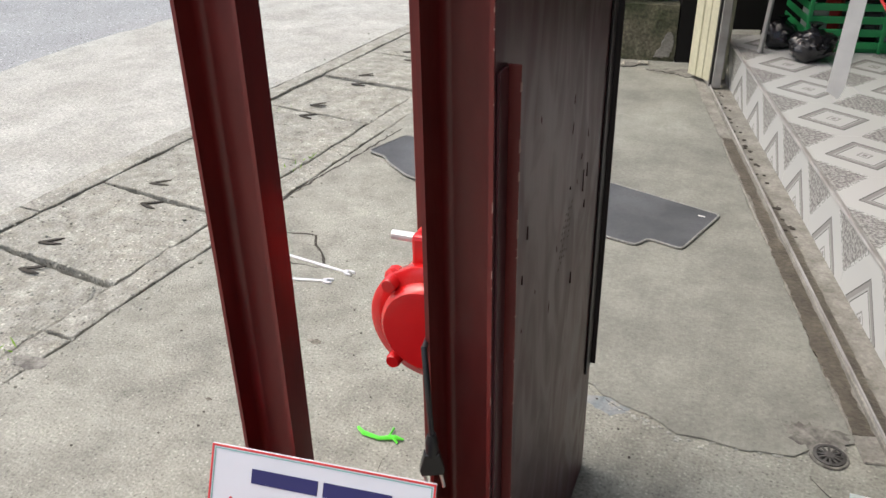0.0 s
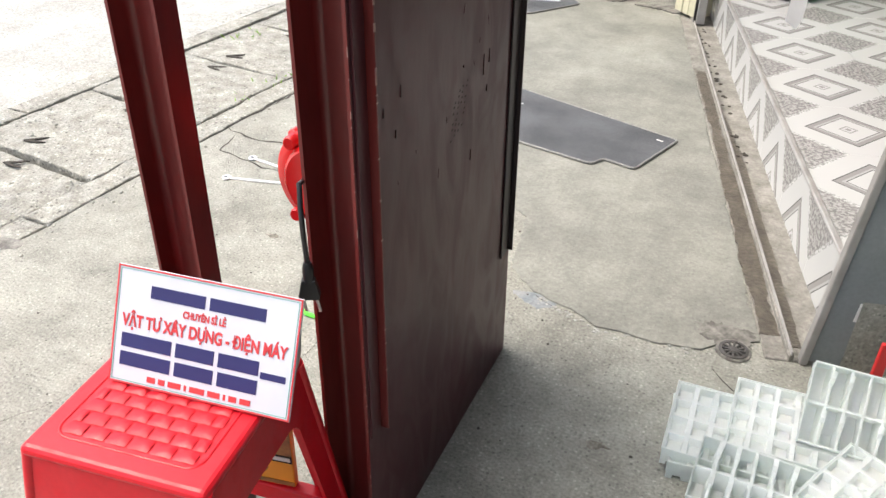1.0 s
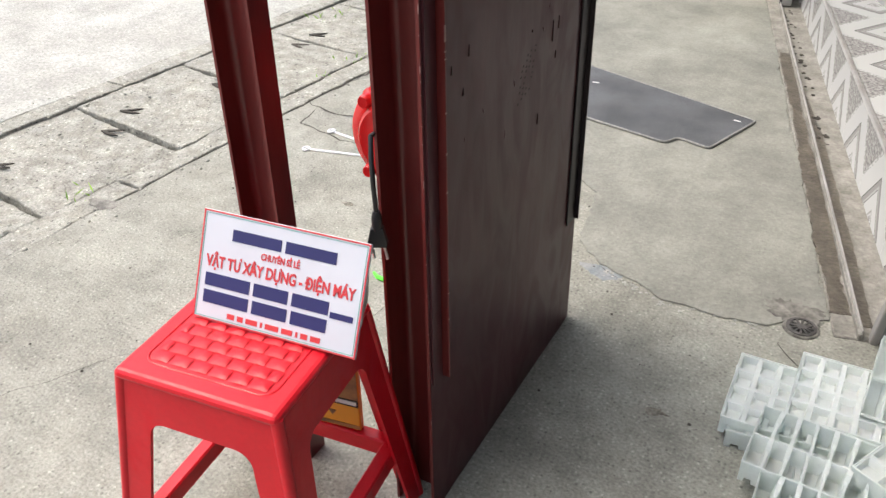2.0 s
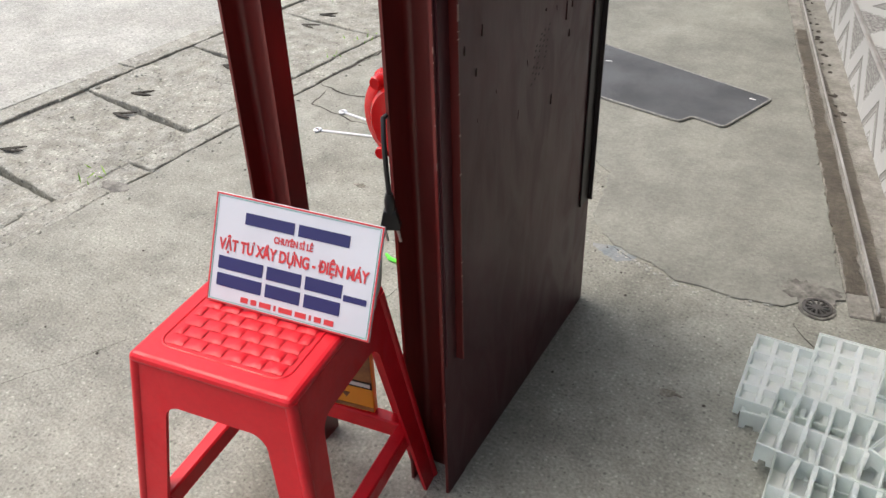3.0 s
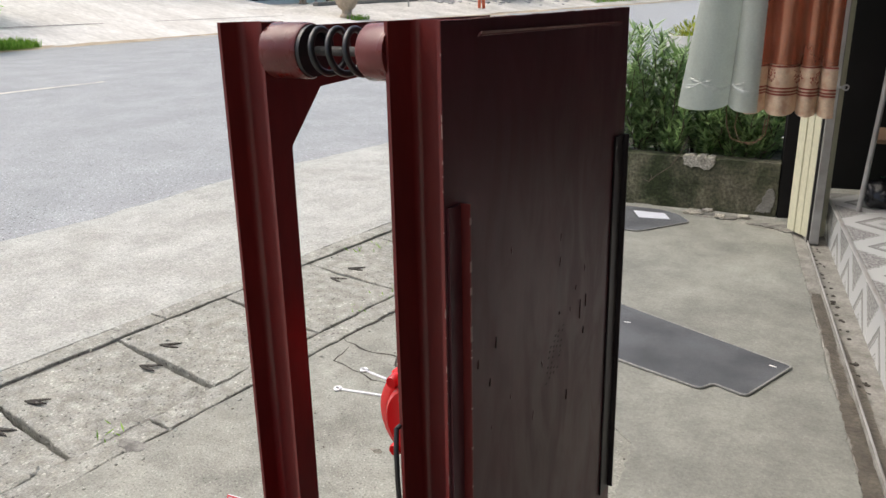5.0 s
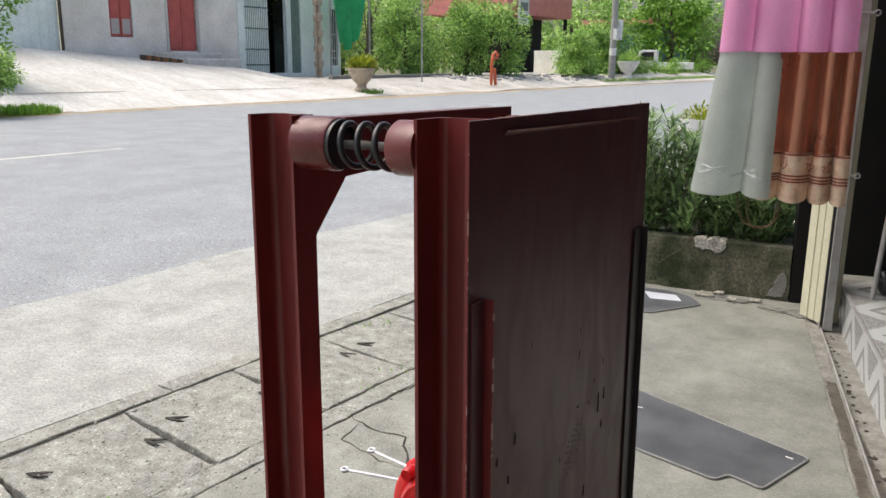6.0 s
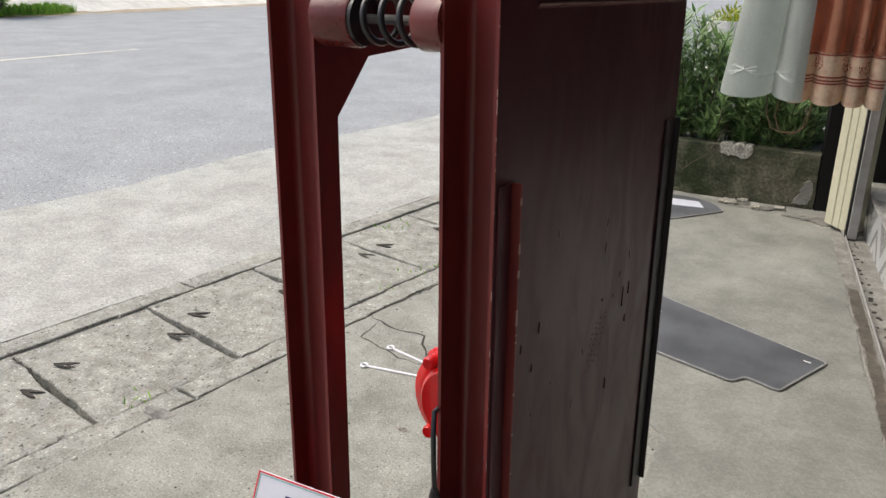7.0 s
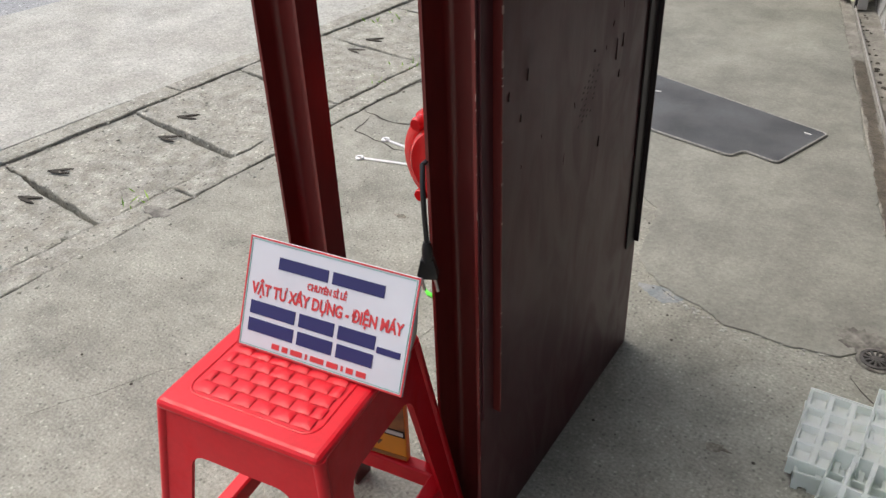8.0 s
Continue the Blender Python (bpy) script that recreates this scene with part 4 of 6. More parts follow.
def stool_side(turn):
    """One side: skirt and two half legs in one sheet, leaning outwards to the floor."""
    w0, w1, h = ST - .002, SB, SH - 0.012
    def edge(z):
        return w0 + (w1 - w0) * (h - z) / h
    arch = []
    top, lw0, lw1 = h - 0.068, 0.052, 0.046
    for k in range(9):
        a = math.pi - k * math.pi / 16
        arch.append((-(edge(top) - lw0) + 0.028 + 0.028 * math.cos(a), top - 0.028 + 0.028 * math.sin(a)))
    left = [(-w1, 0.0), (-w1 + lw1, 0.0)] + arch
    right = [(-x, z) for x, z in left[::-1]]
    pts = left + right + [(w0, h), (-w0, h)]
    bm = prism(pts, -0.006, 0.0)
    lean = math.atan2(w1 - w0, h)
    bm.transform(Matrix.Rotation(radians(90), 4, "X"))
    bm.transform(Matrix.Translation((0, -w1, 0)) @ Matrix.Rotation(-lean, 4, "X"))
    bm.transform(Matrix.Rotation(radians(turn), 4, "Z"))
    return bm


for turn in (0, 90, 180, 270):
    part("leg_panel", stool_side(turn), "red_plastic", st)
for sx in (-1, 1):
    for sy in (-1, 1):
        part("leg_corner", tube([(sx * (SB - .005), sy * (SB - .005), 0.0), (sx * (ST - .007), sy * (ST - .007), SH - 0.014)], [0.0085, 0.0095], 10), "red_plastic", st, smooth=True)
zb = 0.138
wb = ST + (SB - ST) * (1 - zb / SH) - 0.012
for turn in (0, 90, 180, 270):
    part("stretcher", moved(box(-wb, wb, -wb - .004, -wb + .022, zb - 0.018, zb + 0.018, 0.003), Matrix.Rotation(radians(turn), 4, "Z")), "red_plastic", st)

# ---- sign on the stool ----
SIGN = pose(-0.250, 0.772, SH + 0.001, 0, 0, 4.0) @ pose(0, 0, 0, -26, 0, 0) @ Matrix.Diagonal((1.055, 1, 1.025, 1))
sg = thing("sign_board", "white shop sign with navy and red lettering, propped on the stool", "sign", SIGN)
SW, SHH = 0.256, 0.158
board = part("board", box(-SW / 2, SW / 2, 0, 0.004, 0, SHH, 0.0008), "white_card", sg)


def on_sign(x, z, lift=0.0006):
    return Matrix.Translation((x, -lift, z)) @ Matrix.Rotation(radians(90), 4, "X")


def frame_line(inset, w, mat, nm):
    for a, b, c, d in ((-SW / 2 + inset, SW / 2 - inset, inset, inset + w), (-SW / 2 + inset, SW / 2 - inset, SHH - inset - w, SHH - inset),
                       (-SW / 2 + inset, -SW / 2 + inset + w, inset + w, SHH - inset - w), (SW / 2 - inset - w, SW / 2 - inset, inset + w, SHH - inset - w)):
        part(nm, box(a, b, -0.0006, 0.0002, c, d), mat, board)


frame_line(0.0004, 0.0022, "ink_red", "red_border")
frame_line(0.0042, 0.0008, "ink_green", "green_border")
def bars(widths, x0, x1, z, h, mat):
    total = sum(widths) + 0.35 * (len(widths) - 1)
    s = (x1 - x0) / total
    x = x0
    for w in widths:
        part("lettering_bar", box(x, x + w * s, -0.0007, 0.0001, z - h / 2, z + h / 2), mat, board)
        x += (w + 0.35) * s
bars((4.2, 4.2), -0.078, 0.082, 0.1285, 0.0165, "ink_blue")
bars((4, 3, 3.1), -0.114, 0.080, 0.0595, 0.0185, "ink_blue")
bars((4, 3, 3), -0.114, 0.080, 0.0345, 0.0185, "ink_blue")
bars((1.0,), 0.083, 0.117, 0.052, 0.0085, "ink_blue")
bars((0.9, 0.7, 1.4, .25, 1.6, 1.3, .25, .8, 1.1), -0.072, 0.074, 0.0125, 0.0075, "ink_red")
text_mesh("CHUYÊN SỈ LẺ", 0.0128, "ink_red", board, on_sign(0.0, 0.1075), squeeze=0.72)
text_mesh("VẬT TƯ XÂY DỰNG - ĐIỆN MÁY", 0.0225, "ink_red", board, on_sign(0.0, 0.0855), squeeze=0.70)
pk = thing("paper_wad", "crumpled pinkish-grey paper bundle propping the sign", "paper bundle", pose(-0.192, 0.838, SH, 0, 0, 5))
bm = box(-0.07, 0.050, -0.046, 0.012, 0.0, 0.075, 0.006, 2)
bmesh.ops.subdivide_edges(bm, edges=bm.edges[:], cuts=4, use_grid_fill=True)
for v in bm.verts:
    v.co.z *= 0.7 + 0.3 * max(0.0, (v.co.x + 0.07) / 0.12) ** 0.7
    v.co += 0.005 * noise.noise_vector(v.co * 45)
    v.co.z = max(v.co.z, 0)
    v.co.y += v.co.z * 0.47
part("wad", bm, "paper", pk)
# printed packet standing on the stool's rear stretcher
tin = thing("printed_packet", "orange packet with a brown picture standing on the stool's stretcher", "packet", STOOL @ pose(0.036, 0.147, 0.156, 0, 0, 3))
body = part("packet_body", box(-0.055, 0.052, -0.007, 0.008, 0.0, 0.20, 0.003, 2), "yellow_label", tin)
part("picture", box(-0.054, 0.051, -0.0082, -0.0072, 0.072, 0.19), "brown_label", body)
part("dark_band", box(-0.054, 0.051, -0.0086, -0.0072, 0.056, 0.072), "dark", body)
part("lettering_bar", box(-0.02, 0.048, -0.0092, -0.0080, 0.060, 0.068), "white", body)
part("red_band", box(-0.054, 0.051, -0.0082, -0.0072, 0.004, 0.012), "brown_label", body)
part("emblem", moved(prism([(-0.008, 0.012), (0.008, 0.012), (0.0, 0.0)], 0.0072, 0.0084), Matrix.Translation((0.0, 0, 0.026)) @ Matrix.Rotation(radians(90), 4, "X")), "brown_label", body)

# ---- floor mats ----
def floor_mat(pts, at, label):
    mt = thing("floor_mat", label, "floor mat", at, group="floor mats")
    cp = part("carpet", prism(pts, 0.0, 0.0055, 0.0015), "mat", mt)
    part("binding", tube([(x, y, 0.0045) for x, y in pts], 0.0042, 8, closed=True), "mat_edge", cp, smooth=True)
    return cp


def rounded(points, r=0.02, n=4):
    out = []
    for i, p in enumerate(points):
        p, a, b = Vector(p), Vector(points[i - 1]), Vector(points[(i + 1) % len(points)])
        da, db = (a - p), (b - p)
        k = min(r, da.length / 2.2, db.length / 2.2)
        s, e = p + da.normalized() * k, p + db.normalized() * k
        for j in range(n + 1):
            t = j / n
            out.append(tuple(s * (1 - t) ** 2 + p * 2 * t * (1 - t) + e * t ** 2))
    return out


m1 = rounded([(0.26, 2.905), (0.14, 2.63), (0.035, 2.675), (0.003, 2.622), (-0.25, 2.71), (-0.62, 2.86), (-0.86, 2.97), (-0.96, 3.07), (-1.0, 3.13), (-1.08, 3.17), (-0.99, 3.37), (-0.45, 3.25)], 0.02)
g1 = floor_mat(m1, pose(0.077, 2.636, 0.0055, 0, 0, 3.5) @ Matrix.Scale(1.04, 4) @ Matrix.Translation((-0.14, -2.63, 0)), "dark grey carpet car mat with bound edge and a notch")
for x, y, a in ((0.20, 2.88, -20), (-0.33, 3.05, 5)):
    part("clip_mark", moved(box(-0.012, 0.012, -0.003, 0.003, 0.0053, 0.0068, 0.0006), pose(x, y, 0, 0, 0, a)), "white", g1)
m2 = rounded([(-0.40, 4.55), (-0.48, 4.68), (-0.60, 4.75), (-1.1, 4.75), (-1.1, 4.25), (-0.62, 4.27)], 0.03)
g2 = floor_mat(m2, BACK @ pose(0, 0, 0.0055), "dark grey carpet car mat with a white heel pad")
part("heel_pad", prism([(-0.68, 4.53), (-0.51, 4.555), (-0.56, 4.665), (-0.74, 4.66)], 0.005, 0.0085, 0.001), "white_card", g2, "white plastic heel pad")

# ---- spanners ----
def spanner(a, b, z, label):
    a, b = Vector(a), Vector(b)
    ln = (b - a).length
    at = pose(a.x, a.y, z, 0, 0, math.degrees(math.atan2(b.y - a.y, b.x - a.x)))
    sp = thing("spanner", label, "spanner", at, group="spanners")
    shaft = [(-.0, -.004), (ln * .5, -.005), (ln, -.004), (ln, .004), (ln * .5, .005), (0, .004)]
    part("shaft", prism(shaft, 0.001, 0.006, 0.0012), "chrome", sp)
    bm = bmesh.new()
    ring = tube([(0.011 * math.cos(k * math.tau / 20) - 0.010, 0.011 * math.sin(k * math.tau / 20), 0.0045) for k in range(20)], 0.0042, 8, closed=True)
    part("ring_end", ring, "chrome", sp, smooth=True)
    jaw = [(ln - .002, -.006), (ln + .012, -.015), (ln + .028, -.012), (ln + .030, -.006), (ln + .014, -.005), (ln + .012, .001), (ln + .016, .006), (ln + .032, .006), (ln + .030, .012), (ln + .014, .014), (ln - .002, .006)]
    part("jaw", prism(jaw, 0.0, 0.0075, 0.001), "chrome", sp)
    return sp


spanner((-1.128, 2.073), (-0.935, 2.11), 0.0, "chrome combination spanner lying on the concrete")
spanner((-1.128, 2.225), (-0.895, 2.18), 0.0, "chrome combination spanner lying beside the other one")
tie = thing("plastic_tie", "torn lime-green plastic tie on the concrete", "plastic tie", pose(-0.50, 1.527, 0.0))
part("ribbon", tube([(-0.06, 0.01, 0.004), (-0.04, -0.006, 0.006), (0.0, -0.012, 0.006), (0.035, 0.0, 0.008), (0.055, 0.002, 0.005)], [0.004, 0.006, 0.005, 0.006, 0.002], 6), "lime", tie)
part("ribbon", tube([(0.02, 0.03, 0.006), (0.022, 0.0, 0.012), (0.045, -0.012, 0.004)], 0.0028, 6), "lime", tie)

# ---- floor drain ----
dr = thing("floor_drain", "round cast iron floor drain cover in stained concrete", "drain", pose(0.456, 1.774, 0.001) @ Matrix.Scale(0.80, 4))
part("collar", lathe([(0.040, 0.0), (0.052, 0.0), (0.050, 0.004), (0.047, 0.0055), (0.043, 0.0055), (0.040, 0.005)], 32, ring=True), "soot", dr)
# flat black disc: colours in the dark of the hole under the grate
part("well", lathe([(0, 0.0005), (0.042, 0.0005), (0.042, 0.003), (0, 0.003)], 28), "dark", dr)
grate = part("grate", lathe([(0.034, 0.004), (0.043, 0.004), (0.043, 0.009), (0.034, 0.010)], 32, ring=True), "iron", dr)
part("hub", lathe([(0, 0.004), (0.012, 0.004), (0.012, 0.010), (0, 0.0105)], 20), "iron", grate)
for k in range(12):
    part("spoke", moved(box(0.010, 0.036, -0.0032, 0.0032, 0.004, 0.0095, 0.001), pose(0, 0, 0, 0, 0, 30 * k)), "iron", grate)
st2 = part("damp_stain", prism(wavy([(-0.06, -0.01), (0.0, -0.03), (0.06, -0.02), (0.07, 0.05), (-0.02, 0.07), (-0.085, 0.045)], 0.008, 0.020, 77), 0.0, 0.0015), "soot", at=pose(0.440, 1.812, 0.0044) @ Matrix.Scale(0.95, 4))
tagged(st2, "dark damp stain round the drain", "stain", kind="structure")

bm = bmesh.new()
rnd = random.Random(57)
for k in range(46):
    t = rnd.random()
    a, b = ((-0.03, 1.815), (0.13, 1.748)) if k % 2 else ((0.13, 1.740), (0.37, 1.748))
    c = Vector((a[0] + (b[0] - a[0]) * t + rnd.gauss(0, .006), a[1] + (b[1] - a[1]) * t - abs(rnd.gauss(0, .012)), 0.001))
    r = rnd.uniform(0.0015, 0.0055)
    for v in bmesh.ops.create_icosphere(bm, subdivisions=1, radius=r)["verts"]:
        v.co = Vector((v.co.x * 1.4, v.co.y, v.co.z * 0.5)) * rnd.uniform(0.8, 1.15) + c
tagged(part("cement_crumbs", bm, "apron"), "pale cement crumbs along the broken screed edge", "crumbs", kind="stuff")

# ---- white moulding trays ----
def tray(nx, ny, w, l, h, deep=True, label=""):
    """A thin white mould: a sheet with open pockets, their thin tapered walls, and a notched skirt."""
    tr = thing("mould_tray", label or "white plastic mould tray with rows of pockets", "mould tray", group="stacked mould trays")
    rnd = random.Random(nx * 31 + ny)
    bm = bmesh.new()
    cw, cl = w / nx, l / ny
    for i in range(nx):
        for j in range(ny):
            x0, y0 = -w / 2 + i * cw, -l / 2 + j * cl
            rim = [(x0, y0), (x0 + cw, y0), (x0 + cw, y0 + cl), (x0, y0 + cl)]
            a, b = (0.0022, 0.0055) if deep else (0.0045, 0.0075)
            lean = rnd.uniform(-0.004, 0.004) if deep else 0.0
            inner = [(x0 + a, y0 + a), (x0 + cw - a, y0 + a), (x0 + cw - a, y0 + cl - a), (x0 + a, y0 + cl - a)]
            floor_ = [(x0 + b + lean, y0 + b), (x0 + cw - b + lean, y0 + b), (x0 + cw - b + lean, y0 + cl - b), (x0 + b + lean, y0 + cl - b)]
            zf = h * (0.18 if deep else 0.62)
            v1 = [bm.verts.new((*p, h)) for p in rim]
            v2 = [bm.verts.new((*p, h)) for p in inner]
            v3 = [bm.verts.new((*p, zf)) for p in floor_]
            for k in range(4):
                m = (k + 1) % 4
                bm.faces.new((v1[k], v1[m], v2[m], v2[k]))
                bm.faces.new((v2[k], v2[m], v3[m], v3[k]))
            bm.faces.new(v3)
    bmesh.ops.remove_doubles(bm, verts=bm.verts[:], dist=0.0002)
    part("pocket_sheet", bm, "tray", tr)
    for side in range(4):
        ln, off = (w, l) if side % 2 == 0 else (l, w)
        n = nx if side % 2 == 0 else ny * 2
        pts = [(-ln / 2, h), (-ln / 2, 0.0)]
        for k in range(n):
            c = -ln / 2 + (k + 0.5) * ln / n
            q = ln / n * 0.22
            pts += [(c - q, 0.0), (c - q * 0.8, h * 0.22), (c + q * 0.8, h * 0.22), (c + q, 0.0)]
        pts += [(ln / 2, 0.0), (ln / 2, h)]
        b2 = prism(pts, -0.0012, 0.0)
        b2.transform(pose(0, 0, 0, 0, 0, 90 * side) @ Matrix.Translation((0, -off / 2, 0)) @ Matrix.Rotation(radians(90), 4, "X"))
        part("skirt", b2, "tray", tr)
    part("rim", tube([(-w / 2, -l / 2, h), (w / 2, -l / 2, h), (w / 2, l / 2, h), (-w / 2, l / 2, h)], 0.0026, 6, closed=True), "tray", tr)
    if deep:
        for j in range(ny):
            for i in range(1, nx):
                # a tapered fin stands between two pockets and rises towards the back of its row
                x, yy = -w / 2 + i * cw, -l / 2 + (j + .5) * cl
                t = 0.0042 if i % 3 else 0.0022
                rib = prism([(-cl / 2 + .004, h * .2), (cl / 2 - .006, h * .2), (cl / 2 - .010, h * 1.22), (cl / 2 - .024, h * 1.18)], -t, t)
                rib.transform(Matrix.Translation((x, yy, 0)) @ pose(0, 0, 0, 0, 0, rnd.uniform(-8, 8)) @ pose(0, 0, 0, 90, 0, 90))
                part("wedge_rib", rib, "tray", tr)
    return tr


small = tray(5, 4, 0.20, 0.20, 0.042, False, "white plastic mould tray with square pockets, on the pile")
small.matrix_basis = pose(0.446, 1.435, 0.022, 2, 0, -2)
copy_thing(small, pose(0.560, 1.475, 0.038, 1.5, -2, -4))
big = tray(9, 2, 0.30, 0.155, 0.050, True, "white plastic mould tray with tapered fins, on the pile")
big.matrix_basis = pose(0.555, 1.280, 0.034, 3, 0, -6)
copy_thing(big, pose(0.578, 1.135, 0.018, 2, 0, -3))
copy_thing(big, pose(0.588, 1.00, 0.0, 0, 0, 3))
copy_thing(small, pose(0.452, 1.43, 0.0, 0, 0, 4))
copy_thing(small, pose(0.588, 1.30, 0.0, 0, 0, 0))
copy_thing(small, pose(0.708, 1.30, 0.06, 0, 0, -30))
copy_thing(big, pose(0.735, 1.50, 0.115, 48, 0, -4))
copy_thing(small, pose(0.788, 1.22, 0.0, 0, 0, -20))
copy_thing(small, pose(0.828, 1.62, 0.0, 0, 0, 10))

gb = thing("grey_board", "dark grey painted steel board standing at the end of the step", "steel board", SHOP @ pose(-0.085, -0.245, 0, 2, 3, 0))
part("sheet", box(0.018, 0.62, -0.004, 0.004, 0.01, 0.80, 0.001), "grey_metal", gb)
part("edge_frame", box(0.0, 0.018, -0.012, 0.012, 0.0, 0.82, 0.002), "alu", gb)
part("edge_frame", box(0.62, 0.638, -0.012, 0.012, 0.0, 0.82, 0.002), "alu", gb)
part("edge_frame", box(0.018, 0.62, -0.012, 0.012, 0.80, 0.82, 0.002), "alu", gb)
part("lettering_bar", box(0.075, 0.095, -0.0055, -0.0042, 0.14, 0.19), "white", gb)
part("lettering_bar", box(0.103, 0.14, -0.0055, -0.0042, 0.14, 0.19), "white", gb)
rp = thing("red_bracket", "small red painted metal bracket among the trays", "bracket", pose(0.735, 1.69, 0.0, 0, 0, 10))
part("post", box(-0.011, 0.011, -0.006, 0.006, 0, 0.17, 0.002), "cord_red", rp)
part("base", box(-0.02, 0.02, -0.03, 0.03, 0, 0.008, 0.002), "cord_red", rp)

# ---- folding door leaves and post at the far end of the rail ----
dp = thing("door_post", "grey weathered metal door post at the end of the rail", "door post", SHOP @ pose(-0.075, 2.455, 0), kind="structure")
part("post", box(-0.022, 0.022, -0.02, 0.03, 0.012, 3.0, 0.003), "alu", dp)
for z in (0.80, 1.55):
    ep = part("eye_plate", box(-0.05, 0.045, -0.024, -0.020, z - 0.006, z + 0.006, 0.001), "alu", dp)
    for dx in (-0.052, 0.047):
        part("eye_ring", moved(tube([(0.012 * math.cos(k * math.tau / 16), 0, 0.012 * math.sin(k * math.tau / 16)) for k in range(16)], 0.004, 8, closed=True), Matrix.Translation((dx, -0.022, z))), "steel", ep, smooth=True)
# black strip added to colour in the dark gap between leaf and post
part("dark_gap_strip", box(-0.034, -0.0225, -0.012, 0.02, 0.014, 3.0, 0.001), "black", dp)
part("foot_bolt", lathe([(0, .012), (.012, .012), (.012, .024), (0.006, .03), (0, .03)], 6), "steel", dp)
leaf = thing("door_leaves", "cream ribbed sheet metal door leaves folded beside the post", "door", SHOP @ pose(-0.096, 2.50, 0, 0, 0, -58) @ Matrix.Diagonal((1.7, 1, 1, 1)), kind="structure")
pts = [(0.0, 0.0), (-0.028, 0.0), (-0.030, 0.004), (-0.038, 0.004), (-0.040, 0.0), (-0.064, 0.002), (-0.066, 0.010), (-0.072, 0.010), (-0.074, 0.004), (-0.108, 0.008)]
part("leaf", prism(pts + [(-0.108, 0.05), (0.0, 0.05)], 0.025, 2.95), "cream", leaf)
part("leaf", prism([(x - 0.004, y_ + 0.056) for x, y_ in pts] + [(-0.112, 0.10), (-0.004, 0.10)], 0.025, 2.95), "cream", leaf)

# ---- planter with oleanders ----
pl = thing("planter", "mossy weathered concrete planter box full of earth", "planter", BACK @ pose(0.02, 4.87, 0))


def rough_box(x0, x1, y0, y1, z0, z1, amp, seed):
    bm = box(x0, x1, y0, y1, z0, z1)
    bmesh.ops.subdivide_edges(bm, edges=bm.edges[:], cuts=9, use_grid_fill=True)
    for v in bm.verts:
        v.co += amp * noise.noise_vector(v.co * 14 + Vector((seed, 0, 0)))
    return bm


part("wall", rough_box(-1.15, 0.0, 0.0, 0.11, 0, 0.31, 0.008, 1), "moss", pl)
part("wall", rough_box(-0.10, 0.0, 0.11, 0.9, 0, 0.30, 0.008, 2), "moss", pl)
part("wall", rough_box(-1.15, -1.05, 0.11, 0.9, 0, 0.30, 0.008, 3), "moss", pl)
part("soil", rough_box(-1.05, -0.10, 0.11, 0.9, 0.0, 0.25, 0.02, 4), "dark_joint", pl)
UP = Matrix.Rotation(radians(90), 4, "X")
bare = wavy([(-0.535, 0.318), (-0.36, 0.319), (-0.352, 0.285), (-0.375, 0.252), (-0.41, 0.238), (-0.44, 0.256), (-0.485, 0.248), (-0.528, 0.262)], 0.012, 0.010, 5)
part("bare_patch", moved(prism(bare, -0.07, 0.010, 0.004), UP), "moss_light", pl, "pale bare pebbly cement patch")
bare = wavy([(-0.115, 0.02), (-0.03, 0.025), (-0.012, 0.10), (-0.03, 0.165), (-0.06, 0.15), (-0.075, 0.09)], 0.012, 0.012, 6)
part("bare_patch", moved(prism(bare, -0.04, 0.009, 0.004), UP), "strip", pl)
rnd = random.Random(8)
for k in range(7):
    ob = part("rubble", moved(rough_box(-0.5, 0.5, -0.5, 0.5, 0, 1, 0.2, k), BACK @ pose(rnd.uniform(-0.45, 0.03), rnd.uniform(4.72, 4.85), 0.004) @ Matrix.Diagonal((rnd.uniform(.03, .09), rnd.uniform(.03, .06), 0.012, 1))), "moss_light")
    tagged(ob, "flat pale cement crumb at the planter's foot", "rubble", group="cement crumbs")


def leaf_quad(bm, base, tip, width, up):
    """A lance-shaped leaf, folded along its rib."""
    d = tip - base
    s = d.cross(up).normalized() * width / 2
    mid = base + d * 0.45 - up * width * 0.15
    a, b, c, e = bm.verts.new(base), bm.verts.new(mid + s), bm.verts.new(tip), bm.verts.new(mid - s)
    r = bm.verts.new(base + d * 0.5)
    bm.faces.new((a, b, r))
    bm.faces.new((b, c, r))
    bm.faces.new((c, e, r))
    bm.faces.new((e, a, r))


